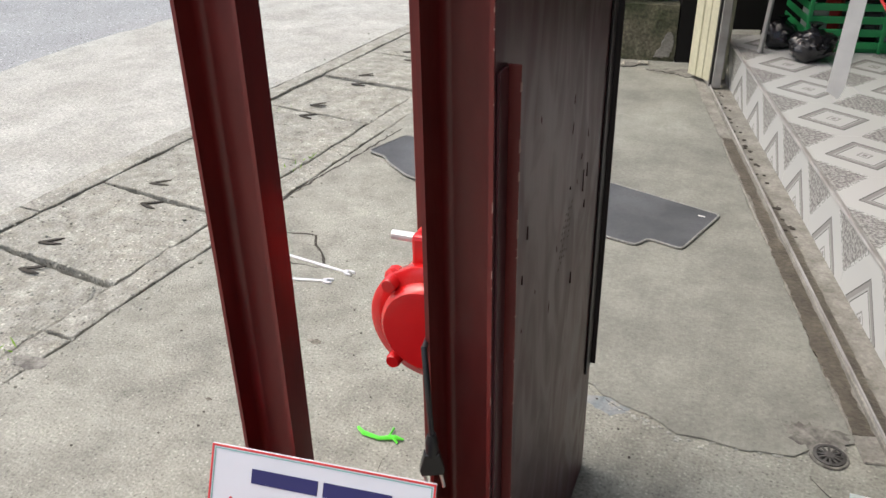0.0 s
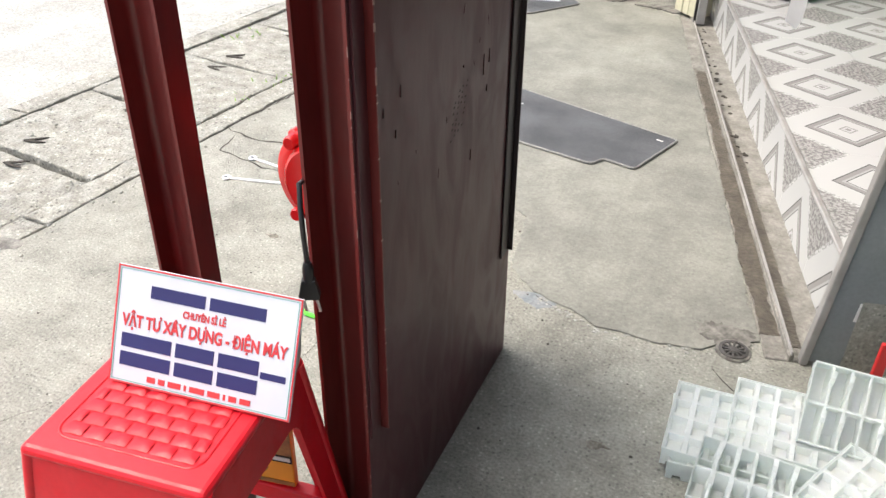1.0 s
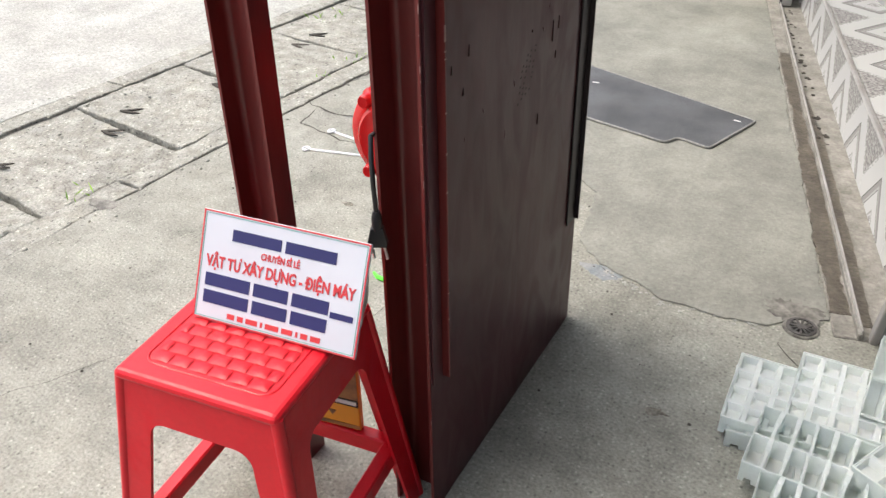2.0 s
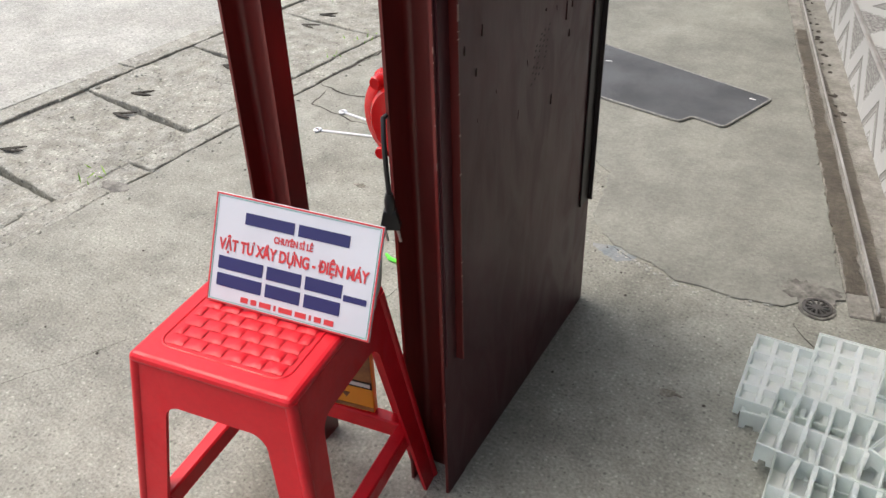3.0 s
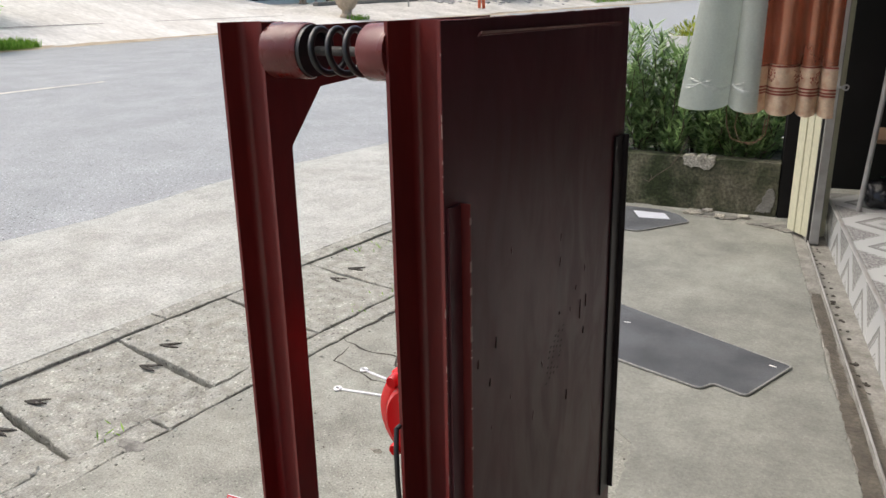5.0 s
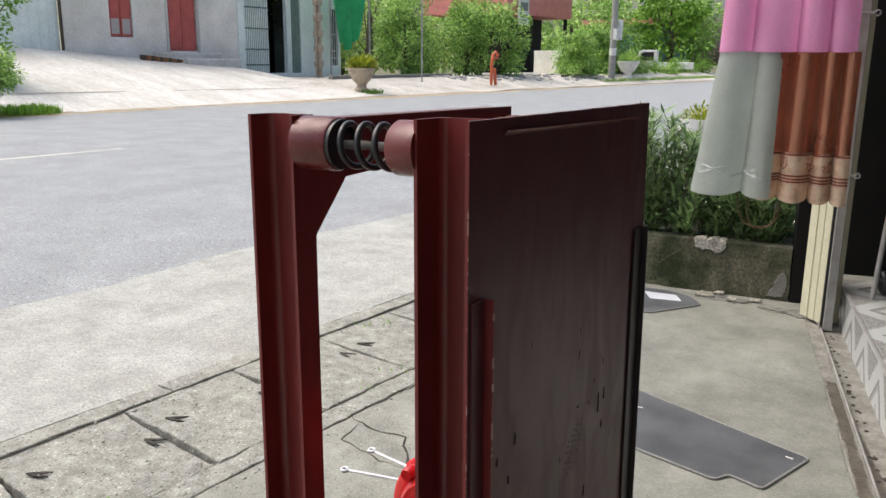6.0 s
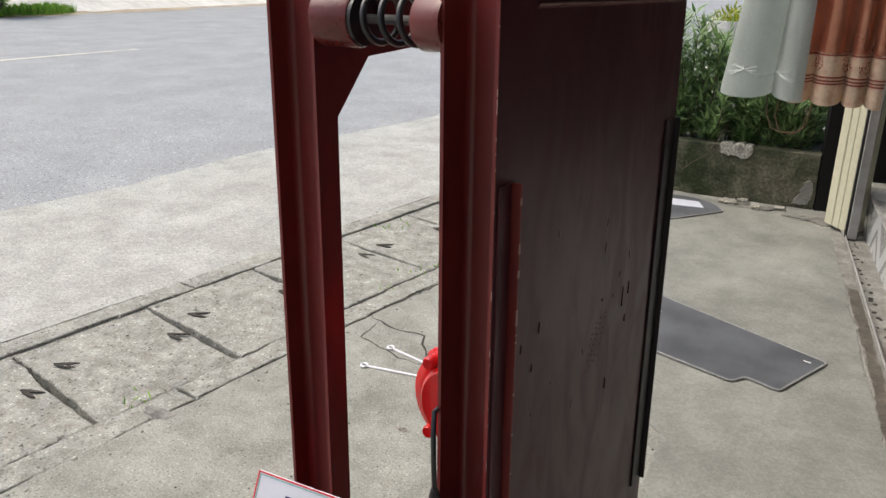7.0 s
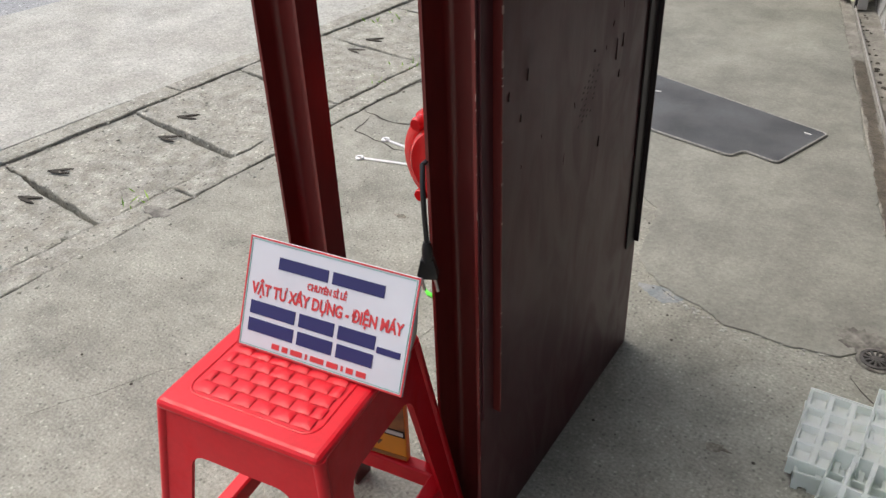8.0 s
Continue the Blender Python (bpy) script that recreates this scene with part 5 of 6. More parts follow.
def oleander(x, y_, z, height, seed, leaves=135):
    rnd = random.Random(seed)
    ob = thing("oleander", "leafy green oleander shrub growing in the planter", "shrub", BACK @ pose(x, y_, z), group="oleanders in the planter")
    bl = bmesh.new()
    for s in range(5):
        lean = Vector((rnd.uniform(-.32, .32), rnd.uniform(-.35, .15), 1)).normalized()
        h = height * rnd.uniform(0.55, 1.05)
        path = [Vector((rnd.uniform(-.03, .03), rnd.uniform(-.03, .03), 0)) + lean * h * t + Vector((0.05 * math.sin(3 * t + s), 0.04 * math.cos(2 * t + s), 0)) * t for t in (0, .25, .5, .75, 1)]
        part("stem", tube(path, [.006, .005, .004, .003, .0015], 5), "bark", ob)
        for k in range(leaves):
            t = rnd.uniform(0.12, 1.0)
            p = path[0].lerp(path[-1], t)
            i = min(3, int(t * 4))
            p = path[i].lerp(path[i + 1], t * 4 - i)
            a = rnd.uniform(0, math.tau)
            d = Vector((math.cos(a), math.sin(a), rnd.uniform(-0.1, 1.2))).normalized()
            leaf_quad(bl, p, p + d * rnd.uniform(0.06, 0.125), rnd.uniform(0.012, 0.021), Vector((0, 0, 1)) if abs(d.z) < .9 else Vector((1, 0, 0)))
    tagged(part("foliage", bl, "leaf", ob), kind="stuff")
    return ob


rnd = random.Random(2)
for k in range(15):
    x = -1.02 + 0.98 * k / 14
    tall = 0.78 if x < -0.45 else 0.55
    oleander(x + rnd.uniform(-.03, .03), 5.02 + (k % 3) * 0.16, 0.24, tall * rnd.uniform(0.8, 1.1), 30 + k)
for k in range(6):
    oleander(-0.95 + 0.17 * k, 5.04, 0.24, 0.34, 90 + k, 50)
vine = thing("dry_vine", "dry brown vine hanging over the planter wall", "vine", BACK @ pose(0, 0, 0))
part("stem", tube([(-0.74, 4.845, 0.16), (-0.70, 4.842, 0.15), (-0.66, 4.842, 0.19), (-0.58, 4.845, 0.25), (-0.53, 4.86, 0.33), (-0.5, 4.95, 0.42)], [.0025, .003, .0035, .0035, .003, .002], 6), "bark", vine, smooth=True)
part("stem", tube([(-0.70, 4.842, 0.15), (-0.685, 4.84, 0.175), (-0.69, 4.842, 0.20)], 0.002, 6), "bark", vine, smooth=True)
part("stem", tube([(-0.31, 4.92, 0.62), (-0.295, 4.91, 0.50), (-0.265, 4.90, 0.43), (-0.20, 4.89, 0.41), (-0.13, 4.89, 0.42), (-0.085, 4.90, 0.46), (-0.07, 4.93, 0.62)], 0.0035, 6), "twig", vine, smooth=True)
part("stem", tube([(-0.24, 4.90, 0.60), (-0.25, 4.90, 0.50), (-0.22, 4.885, 0.42), (-0.15, 4.885, 0.405), (-0.10, 4.89, 0.44), (-0.09, 4.90, 0.55)], 0.0028, 6), "twig", vine, smooth=True)


def potted(x, y_, z, r, h, mat, leafmat, count, spread, tall, seed, label, leaf_len=(0.05, 0.1)):
    rnd = random.Random(seed)
    ob = thing("potted_plant", label, "potted plant", BACK @ pose(x, y_, z))
    part("pot", lathe([(0, 0), (r * .52, 0), (r * .5, h * .08), (r * .36, h * .16), (r * .36, h * .3), (r * .62, h * .45), (r * .86, h * .75), (r * .9, h * .88), (r, h * .9), (r, h), (r * .86, h), (r * .8, h * .9), (0, h * .9)], 28), mat, ob, smooth=False)
    bl = bmesh.new()
    for k in range(count):
        a, q = rnd.uniform(0, math.tau), rnd.random() ** .5
        p = Vector((math.cos(a) * q * spread, math.sin(a) * q * spread, h * .9 + rnd.random() * tall * (1.1 - q * .6)))
        d = Vector((math.cos(a) * .6, math.sin(a) * .6, rnd.uniform(0.1, 1.2))).normalized()
        leaf_quad(bl, p, p + d * rnd.uniform(*leaf_len), leaf_len[1] * .3, Vector((.1, .2, 1)).normalized())
    part("foliage", bl, leafmat, ob)
    return ob


potted(-0.87, 7.0, -0.03, 0.20, 0.90, "white_pot", "leaf_yellow", 500, 0.16, 0.22, 5, "white pedestal pot with yellow-green leaves beyond the planter", (0.03, 0.06))

# ---- curtain hanging before the shop ----
def drape(x0, x1, z0, z1, y_, folds, amp, phase, slack=0.0, nx=90, nz=16, flare=1.0, lean=0.0):
    """Cloth in rounded upright folds with creases between them; lean draws the free edge outwards at the foot."""
    bm = bmesh.new()
    rows = []
    for i in range(nx + 1):
        s = i / nx
        col = []
        for j in range(nz + 1):
            t = j / nz
            z = z0 + (z1 - z0) * t
            a = amp * (1 - 0.4 * (z - 0.7) / 2.2)
            w = s + 0.035 * math.sin(7.1 * s + phase) + 0.012 * math.sin(2.2 * z + 3 * s)
            wave = (0.5 - 0.5 * math.cos(math.tau * folds * w + phase)) ** 0.75
            yy = y_ + a * (0.7 - 1.4 * wave) + 0.15 * a * math.sin(11 * s + 1.5 * z)
            xm = (x0 + x1) / 2
            x = xm + (x0 + (x1 - x0) * s - xm) * (1 + 0.12 * flare * (1 - (z - 0.7) / 2.2)) / 1.12
            x -= lean * (1 - s) * (1 - t)
            x -= 0.13 * (x1 - x0) / folds * math.sin(math.tau * folds * w + phase)
            col.append(bm.verts.new((x, yy, z - (slack * wave if j == 0 else 0))))
        rows.append(col)
    for a, b in zip(rows, rows[1:]):
        for j in range(nz):
            bm.faces.new((a[j], b[j], b[j + 1], a[j + 1]))
    bmesh.ops.solidify(bm, geom=bm.faces[:], thickness=0.0015)
    return bm


M["satin_pink"] = material("pink_satin", (0.90, 0.52, 0.73), 0.34, second=(0.86, 0.46, 0.68), scale=6, grain=0.05, bump=0.04, rough_var=0.05, trans=0.4)
M["satin_grey"] = material("grey_green_satin", (0.62, 0.66, 0.61), 0.36, second=(0.55, 0.59, 0.54), scale=5, grain=0.05, bump=0.05, rough_var=0.06, trans=0.25)
M["satin_copper"] = material("copper_satin", (0.70, 0.37, 0.25), 0.26, metal=0.8, second=(0.58, 0.28, 0.19), scale=6, grain=0.08, bump=0.05, rough_var=0.05, trans=0.06)
M["satin_gold"] = material("gold_satin", (0.70, 0.55, 0.41), 0.30, second=(0.60, 0.40, 0.28), scale=30, low=0.5, high=0.64, grain=0.1, bump=0.05)
M["satin_bow"] = material("pale_embroidery", (0.67, 0.70, 0.655), 0.4, scale=40, bump=0.2)
M["satin_red"] = material("brown_red_band", (0.36, 0.085, 0.06), 0.4)
cu = thing("curtain", "pink, grey-green and copper satin curtain hanging by the shop", "curtain", BACK @ pose(0, 0, 0))
CY = 3.75
part("rail", box(-0.45, 0.50, CY - 0.012, CY + 0.012, 2.955, 2.998, 0.003), "alu", cu)
part("pink_top", drape(-0.275, 0.215, 1.365, 2.955, CY - 0.004, 3.6, 0.060, 0.4, flare=0.9, nx=160, lean=0.03), "satin_pink", cu, "pink satin upper part", smooth=True)
grey = part("grey_panel", drape(-0.285, -0.06, 0.775, 1.368, CY, 1.45, 0.045, 0.9, 0.02, nx=110, lean=0.075), "satin_grey", cu, "pale grey-green satin panel with bow embroidery", smooth=True)
part("copper_panel", drape(-0.098, 0.235, 0.955, 1.368, CY + 0.012, 3.4, 0.062, 0.9, 0.0, nx=140), "satin_copper", cu, "copper satin panel", smooth=True)
hem = part("gold_hem", drape(-0.101, 0.238, 0.762, 0.957, CY + 0.012, 3.4, 0.062, 0.9, 0.015, nx=140, nz=6), "satin_gold", cu, "gold embroidered hem", smooth=True)
for z in (0.95, 0.862, 0.848, 0.836):
    part("hem_stripe", drape(-0.101, 0.238, z - 0.0035, z + 0.0035, CY + 0.0095, 3.4, 0.0622, 0.9, 0.0, nx=140, nz=1), "satin_red", hem, smooth=True)


def front(cloth, x, z):
    """The foremost y of the cloth near x and z."""
    near = sorted(cloth.data.vertices, key=lambda v: (v.co.x - x) ** 2 + 0.15 * (v.co.z - z) ** 2)[:6]
    return min(v.co.y for v in near) - 0.0006


for bx, bz in ((-0.285, 0.872), (-0.155, 0.862)):
    bm = bmesh.new()
    for a, ln in ((-34, .075), (-27, .085), (-20, .08), (-8, .05), (18, .05), (26, .055), (150, .055), (160, .06), (196, .07), (204, .08), (212, .07), (75, .03), (100, .03)):
        ca, sa = math.cos(radians(a)), math.sin(radians(a))
        line = [(bx + ln * q / 6 * ca, bz + ln * q / 6 * sa * (1.0 - 0.3 * q / 6)) for q in range(7)]
        tube([(x, front(grey, x, z), z) for x, z in line], 0.0013, 4, bm=bm)
    part("bow_embroidery", bm, "satin_bow", grey, "pale stitched bow")
rnd = random.Random(23)
for bx in (-0.075, -0.005, 0.095, 0.165):
    bm = bmesh.new()
    for k in range(26):
        a, r = rnd.uniform(0, math.tau), 0.026 * rnd.random() ** 0.7
        x, z = bx + 0.8 * r * math.cos(a), 0.906 + 1.2 * r * math.sin(a)
        tip = (x + rnd.uniform(-.004, .004), z + rnd.uniform(0.003, 0.008))
        tube([(x, front(hem, x, z), z), (tip[0], front(hem, *tip), tip[1])], 0.0017, 4, bm=bm)
    part("rose_embroidery", bm, "satin_red", hem, "brown-red stitched rose")

# ---- inside the shop ----
pole_ = thing("steel_stand", "thin grey steel stand leg on the tiled floor", "stand", pose(0.285, 4.455, 0.20))
part("leg", tube([(0, 0, 0), (0.03, 0.05, 0.55), (0.06, 0.1, 1.5)], 0.013, 10), "alu", pole_, smooth=True)
part("shelf", box(0.0, 0.5, 0.1, 0.5, 1.45, 1.48, 0.004), "grey_metal", pole_)
part("shelf", box(0.03, 0.49, 0.06, 0.45, 0.33, 0.35, 0.003), "twig", pole_, "brown wooden lower shelf")
part("leg", tube([(0.5, 0.4, 0), (0.48, 0.4, 1.45)], 0.013, 10), "alu", pole_, smooth=True)


def bin_bag(x, y_, r, seed):
    ob = thing("bin_bag", "shiny black plastic bag on the tiled shop floor", "plastic bag", pose(x, y_, 0.20), group="black bags")
    bm = bmesh.new()
    bmesh.ops.create_icosphere(bm, subdivisions=4, radius=r)
    for v in bm.verts:
        n = noise.noise(v.co * 9 + Vector((seed, 0, 0))) * 0.25 + abs(noise.noise(v.co * 24 + Vector((0, seed, 0)))) * 0.22
        v.co *= 0.85 + n
        v.co.z = max(0.0, v.co.z * 0.75 + r * 0.6)
    part("sack", bm, "bag", ob, smooth=True)
    part("knot", lathe([(0, r * 1.1), (r * .25, r * 1.15), (r * .1, r * 1.3), (r * .3, r * 1.5), (0, r * 1.45)], 9), "bag", ob)


bin_bag(0.505, 4.39, 0.115, 1)
bin_bag(0.375, 4.61, 0.10, 6)
cr = thing("crate", "green slatted plastic crate on the tiled shop floor", "crate", SHOP @ pose(0.66, 2.47, 0.20, 0, 0, 0))
part("rim", box(-0.36, 0.36, -0.02, 0.0, 0.26, 0.31, 0.006), "crate_green", cr)
part("rim", box(-0.36, 0.36, 0.40, 0.42, 0.26, 0.31, 0.006), "crate_green", cr)
part("rim", box(-0.38, -0.36, -0.02, 0.42, 0.26, 0.31, 0.006), "crate_green", cr)
part("rim", box(0.36, 0.38, -0.02, 0.42, 0.26, 0.31, 0.006), "crate_green", cr)
part("base", box(-0.35, 0.35, 0.0, 0.40, 0.0, 0.02, 0.004), "crate_green", cr)
for z in (0.02, 0.08, 0.14, 0.20):
    part("slat", box(-0.35, 0.35, -0.014, -0.004, z, z + 0.035, 0.003), "crate_green", cr)
    part("slat", box(-0.36, -0.352, -0.01, 0.40, z, z + 0.035, 0.003), "crate_green", cr)
for x in (-0.345, -0.17, 0.0, 0.17, 0.345):
    part("upright", box(x - 0.01, x + 0.01, -0.017, -0.002, 0.0, 0.27, 0.003), "crate_green", cr)
for k in range(7):
    rnd = random.Random(k)
    ob = thing("packet", "small bright packet lying in the green crate", "packet", SHOP @ pose(0.39 + 0.09 * k, 2.65 + 0.02 * (k % 3), 0.221, 0, 0, rnd.uniform(-30, 30)), group="packets in the crate")
    part("wrap", box(-0.04, 0.04, -0.06, 0.06, 0, 0.17 + 0.03 * (k % 2), 0.015, 2), ("white", "cord_red", "grey_metal", "bag", "white_card", "satin_red", "yellow_label")[k], ob)
hp = thing("hanging_strip", "white paper strip hanging on a red cord", "paper strip", pose(0.482, 3.07, 0))
bm = prism([(-0.035, 0.435), (0.005, 0.41), (0.018, 0.45), (0.028, 1.0), (0.03, 1.5), (-0.012, 1.5), (-0.018, 0.9)], 0, 0.001)
part("strip", moved(bm, Matrix.Rotation(radians(90), 4, "X") @ pose(0, 0, 0, 0, 0, 0)), "white", hp)
part("cord", tube([(0.01, 0, 1.49), (0.01, 0, 2.99)], 0.003, 6), "cord_red", hp)
rc = thing("rope", "taut red rope across the shop entrance", "rope", BACK @ pose(0, 0, 0))
part("cord", tube([(0.60, 3.75, 1.8), (0.66, 3.72, 0.72), (0.80, 3.55, 0.52), (1.15, 3.2, 0.42), (1.5, 2.9, 0.20)], 0.006, 6), "cord_red", rc, smooth=True)
part("hook", box(0.59, 0.61, 3.74, 3.76, 1.79, 3.0), "alu", rc)

# ---- weeds in the pavement joints ----
rnd = random.Random(44)
bm = bmesh.new()
for cx, cy in ((-1.875, 3.480), (-1.905, 3.350), (-1.435, 2.990), (-1.485, 2.680), (-1.575, 1.550), (-1.475, 2.860)):
    for k in range(8):
        b = Vector((cx + rnd.gauss(0, 0.03), cy + rnd.gauss(0, 0.05), -0.01))
        leaf_quad(bm, b, b + Vector((rnd.uniform(-.03, .03), rnd.uniform(-.03, .03), rnd.uniform(.012, .035))), 0.006, Vector((rnd.uniform(-1, 1), rnd.uniform(-1, 1), .1)).normalized())
tagged(part("weeds", bm, "grass"), "small green weeds in the pavement joints", "weeds", kind="stuff")
# pebbles and crumbs of debris along the rail and on the forecourt
bm = bmesh.new()
for k in range(150):
    if k < 45:
        p = SHOP @ Vector((rnd.uniform(-0.09, -0.055), rnd.uniform(0.8, 2.4), 0.006))
        r = rnd.uniform(0.003, 0.011)
    else:
        p = Vector((rnd.uniform(-1.2, 0.5), rnd.uniform(0.9, 2.4), 0.001))
        r = rnd.uniform(0.0012, 0.004)
    made = bmesh.ops.create_icosphere(bm, subdivisions=1, radius=r)["verts"]
    for v in made:
        v.co = Vector((v.co.x * rnd.uniform(.8, 1.3), v.co.y, v.co.z * 0.6)) + p
tagged(part("crumbs", bm, "dark_joint"), "dark leaf crumbs and grit on the concrete", "grit", kind="stuff")

# pale grit along the pavement joints
rnd = random.Random(71)
bm = bmesh.new()
for k in range(420):
    x = rnd.choice((rnd.gauss(-0.72, 0.05), rnd.gauss(-0.60, 0.03), rnd.uniform(-0.58, -0.02), rnd.gauss(0.0, 0.02), rnd.gauss(0.155, 0.02)))
    p = ROAD @ Vector((x, rnd.uniform(-1.2, 3.0), 0.0015))
    made = bmesh.ops.create_icosphere(bm, subdivisions=1, radius=rnd.uniform(0.002, 0.007))["verts"]
    sx, sy = rnd.uniform(0.7, 1.5), rnd.uniform(0.7, 1.5)
    for v in made:
        v.co = Vector((v.co.x * sx, v.co.y * sy, v.co.z * 0.55)) + p
tagged(part("grit", bm, "slab"), "pale broken concrete grit along the pavement joints", "grit", kind="stuff")

# ---- across the road ----
def drive_height(p, n):
    """The far forecourt climbs from the road, more so towards its left end."""
    t = min(1.0, max(0.0, (-15.3 - p) / 7.7))
    top = 1.48 - 0.068 * max(0.0, n - 12.0)
    return -0.02 + t * max(0.25, top)


def patch(p0, p1, n0, n1, height, mat, name, label, amp=0.02, edge=0.0):
    bm = bmesh.new()
    rows = []
    np_, nn = 22, 46
    for i in range(np_ + 1):
        row = []
        for j in range(nn + 1):
            n = n0 + (n1 - n0) * j / nn
            p = p0 + (p1 - p0) * i / np_
            if i == 0:
                p += edge * noise.noise((n * 1.3, 0, 0))
            row.append(bm.verts.new((p, n, height(p, n) + amp * noise.noise((p * 1.7, n * 1.7, 2)))))
        rows.append(row)
    for a, b in zip(rows, rows[1:]):
        for j in range(nn):
            bm.faces.new((a[j], a[j + 1], b[j + 1], b[j]))
    bmesh.ops.recalc_face_normals(bm, faces=bm.faces)
    if bm.faces[0].normal.z < 0:
        bmesh.ops.reverse_faces(bm, faces=bm.faces[:])
    return tagged(part(name, bm, mat, at=ACROSS if name == "verge" else EAST if name == "far_yard" else WEST), label, "ground", kind="structure")


patch(-15.25, -24.5, 2.0, 19.5, drive_height, "drive", "far_forecourt", "bright pale concrete forecourt climbing to a house across the road", 0.015, 0.25)
patch(-14.7, -16.0, -10.0, 60.0, lambda p, n: -0.028 + 0.02 * (p < -15.3), "sand", "verge", "sandy dirt verge along the far road edge", 0.012, 0.3)
patch(-15.6, -24.5, 16.5, 62.0, lambda p, n: 0.0 + 0.45 * min(1, max(0, (-16.2 - p) / 2.5)), "yard", "far_yard", "pale dusty concrete yard beyond the road", 0.03, 0.3)
ck = part("forecourt_joint", box(-17.08, -17.02, 7.6, 17.5, 0.2, 0.21), "strip", at=WEST)
for v in ck.data.vertices:
    v.co.z = drive_height(v.co.x, v.co.y) + 0.03
tagged(ck, "dark broken joint in the far forecourt", "joint", kind="structure")


def facade(name, label, n0, n1, p, z1, wallmat, openings, depth=4.0):
    """A house front with real openings: (n0, n1, z0, z1), as a wall built of strips round them."""
    ho = thing(name, label, "house", WEST)
    ns = sorted({n0, n1, *[v for o in openings for v in o[:2]]})
    for a, b in zip(ns, ns[1:]):
        cuts = sorted([o[2:] for o in openings if o[0] <= a and o[1] >= b])
        z = -0.1
        for c0, c1 in cuts + [(z1, z1)]:
            if c0 > z:
                part("wall", box(p - 0.2, p, a, b, z, c0), wallmat, ho)
            z = c1
    part("wall", box(p - depth, p - 0.2, n0, n0 + 0.2, -0.1, z1), wallmat, ho)
    part("wall", box(p - depth, p - 0.2, n1 - 0.2, n1, -0.1, z1), wallmat, ho)
    # near-black, so the house's inner gloom lies in the wall's colour
    part("gloom_wall", box(p - depth - 0.2, p - depth, n0, n1, -0.1, z1), "dark", ho)
    part("roof", box(p - depth - 0.4, p + 0.3, n0 - 0.2, n1 + 0.2, z1, z1 + 0.15), "pole", ho)
    return ho


h1 = facade("house", "weathered grey-beige plastered house with faded red door and shutters", 13.1, 20.2, -23.0, 4.6, "plaster",
            [(14.75, 15.62, 1.85, 3.4), (17.05, 18.3, 1.42, 3.9)])
for a in (0, 1):
    d = part("door_leaf", box(-23.12, -23.06, 17.07 + a * 0.61, 17.66 + a * 0.61, 1.42, 3.88, 0.01), "rust_red", h1, "faded red panelled door leaf")
    for z0, z1 in ((1.5, 2.15), (2.25, 2.6), (2.7, 3.7)):
        part("panel", box(-23.06, -23.045, 17.14 + a * 0.61, 17.59 + a * 0.61, z0, z1, 0.01), "rust_red", d)
    w = part("shutter", box(-23.10, -23.05, 14.77 + a * 0.425, 15.175 + a * 0.425, 1.87, 3.38, 0.01), "rust_red", h1, "faded red window shutter")
    part("panel", box(-23.05, -23.04, 14.82 + a * 0.425, 15.125 + a * 0.425, 1.95, 2.45, 0.01), "paper", w)
    part("panel", box(-23.05, -23.04, 14.82 + a * 0.425, 15.125 + a * 0.425, 2.55, 3.3, 0.01), "rust_red", w)
part("door_frame", box(-23.0, -22.97, 16.95, 17.05, 1.3, 4.0), "drive", h1)
part("door_frame", box(-23.0, -22.97, 18.3, 18.4, 1.3, 4.0), "drive", h1)
part("step", box(-22.99, -22.4, 16.3, 18.9, 0.9, 1.36, 0.03), "drive", h1, "pale worn door step")
part("step", box(-22.4, -21.9, 16.9, 19.4, 0.8, 1.16, 0.03), "drive", h1)
for k in range(22):
    b = part("brick", box(-22.3, -22.1, 15.3 + 0.115 * k, 15.395 + 0.115 * k, 1.0 - 0.004 * k, 1.27 - 0.012 * k, 0.008), "brown_label" if k % 3 else "bark")
    b.matrix_basis = WEST
    tagged(b, "old brown brick standing in a row by the house", "brick", group="row of bricks")
shed = thing("tin_shed", "pale blue-green sheet metal shed beside the plastered house", "shed", WEST)
part("wall", box(-23.3, -23.1, 8.0, 13.0, 0.9, 4.2), "plaster_green", shed)
for k in range(16):
    part("rib", box(-23.1, -23.07, 8.15 + 0.3 * k, 8.19 + 0.3 * k, 1.2, 4.2), "plaster_green", shed)
part("corner_pole", tube([(-22.98, 13.02, 1.2), (-22.98, 13.02, 4.6)], 0.05, 8), "bark", shed)

h2 = facade("house", "pale green plastered shop house with a folding metal shutter", 20.2, 26.0, -22.9, 4.8, "plaster_green",
            [(20.5, 22.75, 0.6, 3.9), (23.0, 23.55, 0.6, 3.9), (24.35, 24.75, 1.5, 3.0), (25.3, 25.85, 0.9, 3.3)])
sh = part("shutter", box(-22.97, -22.93, 20.5, 21.75, 0.6, 3.9), "shutter_green", h2, "grey-green folding lattice shutter")
for k in range(13):
    part("slat", box(-22.93, -22.90, 20.52 + 0.096 * k, 20.56 + 0.096 * k, 0.62, 3.88), "plaster_green", sh)
for z in (0.9, 1.5, 2.3, 3.1):
    part("slat", box(-22.915, -22.885, 20.5, 21.75, z, z + 0.06), "shutter_green", sh)
part("door", box(-22.99, -22.95, 23.02, 23.53, 0.6, 3.88), "shutter_green", h2, "grey-green metal door")
part("window", box(-23.0, -22.94, 24.36, 24.74, 1.51, 2.99), "teal", h2, "dark green window")
part("window", box(-23.1, -23.0, 25.31, 25.84, 0.91, 3.29), "dark", h2)
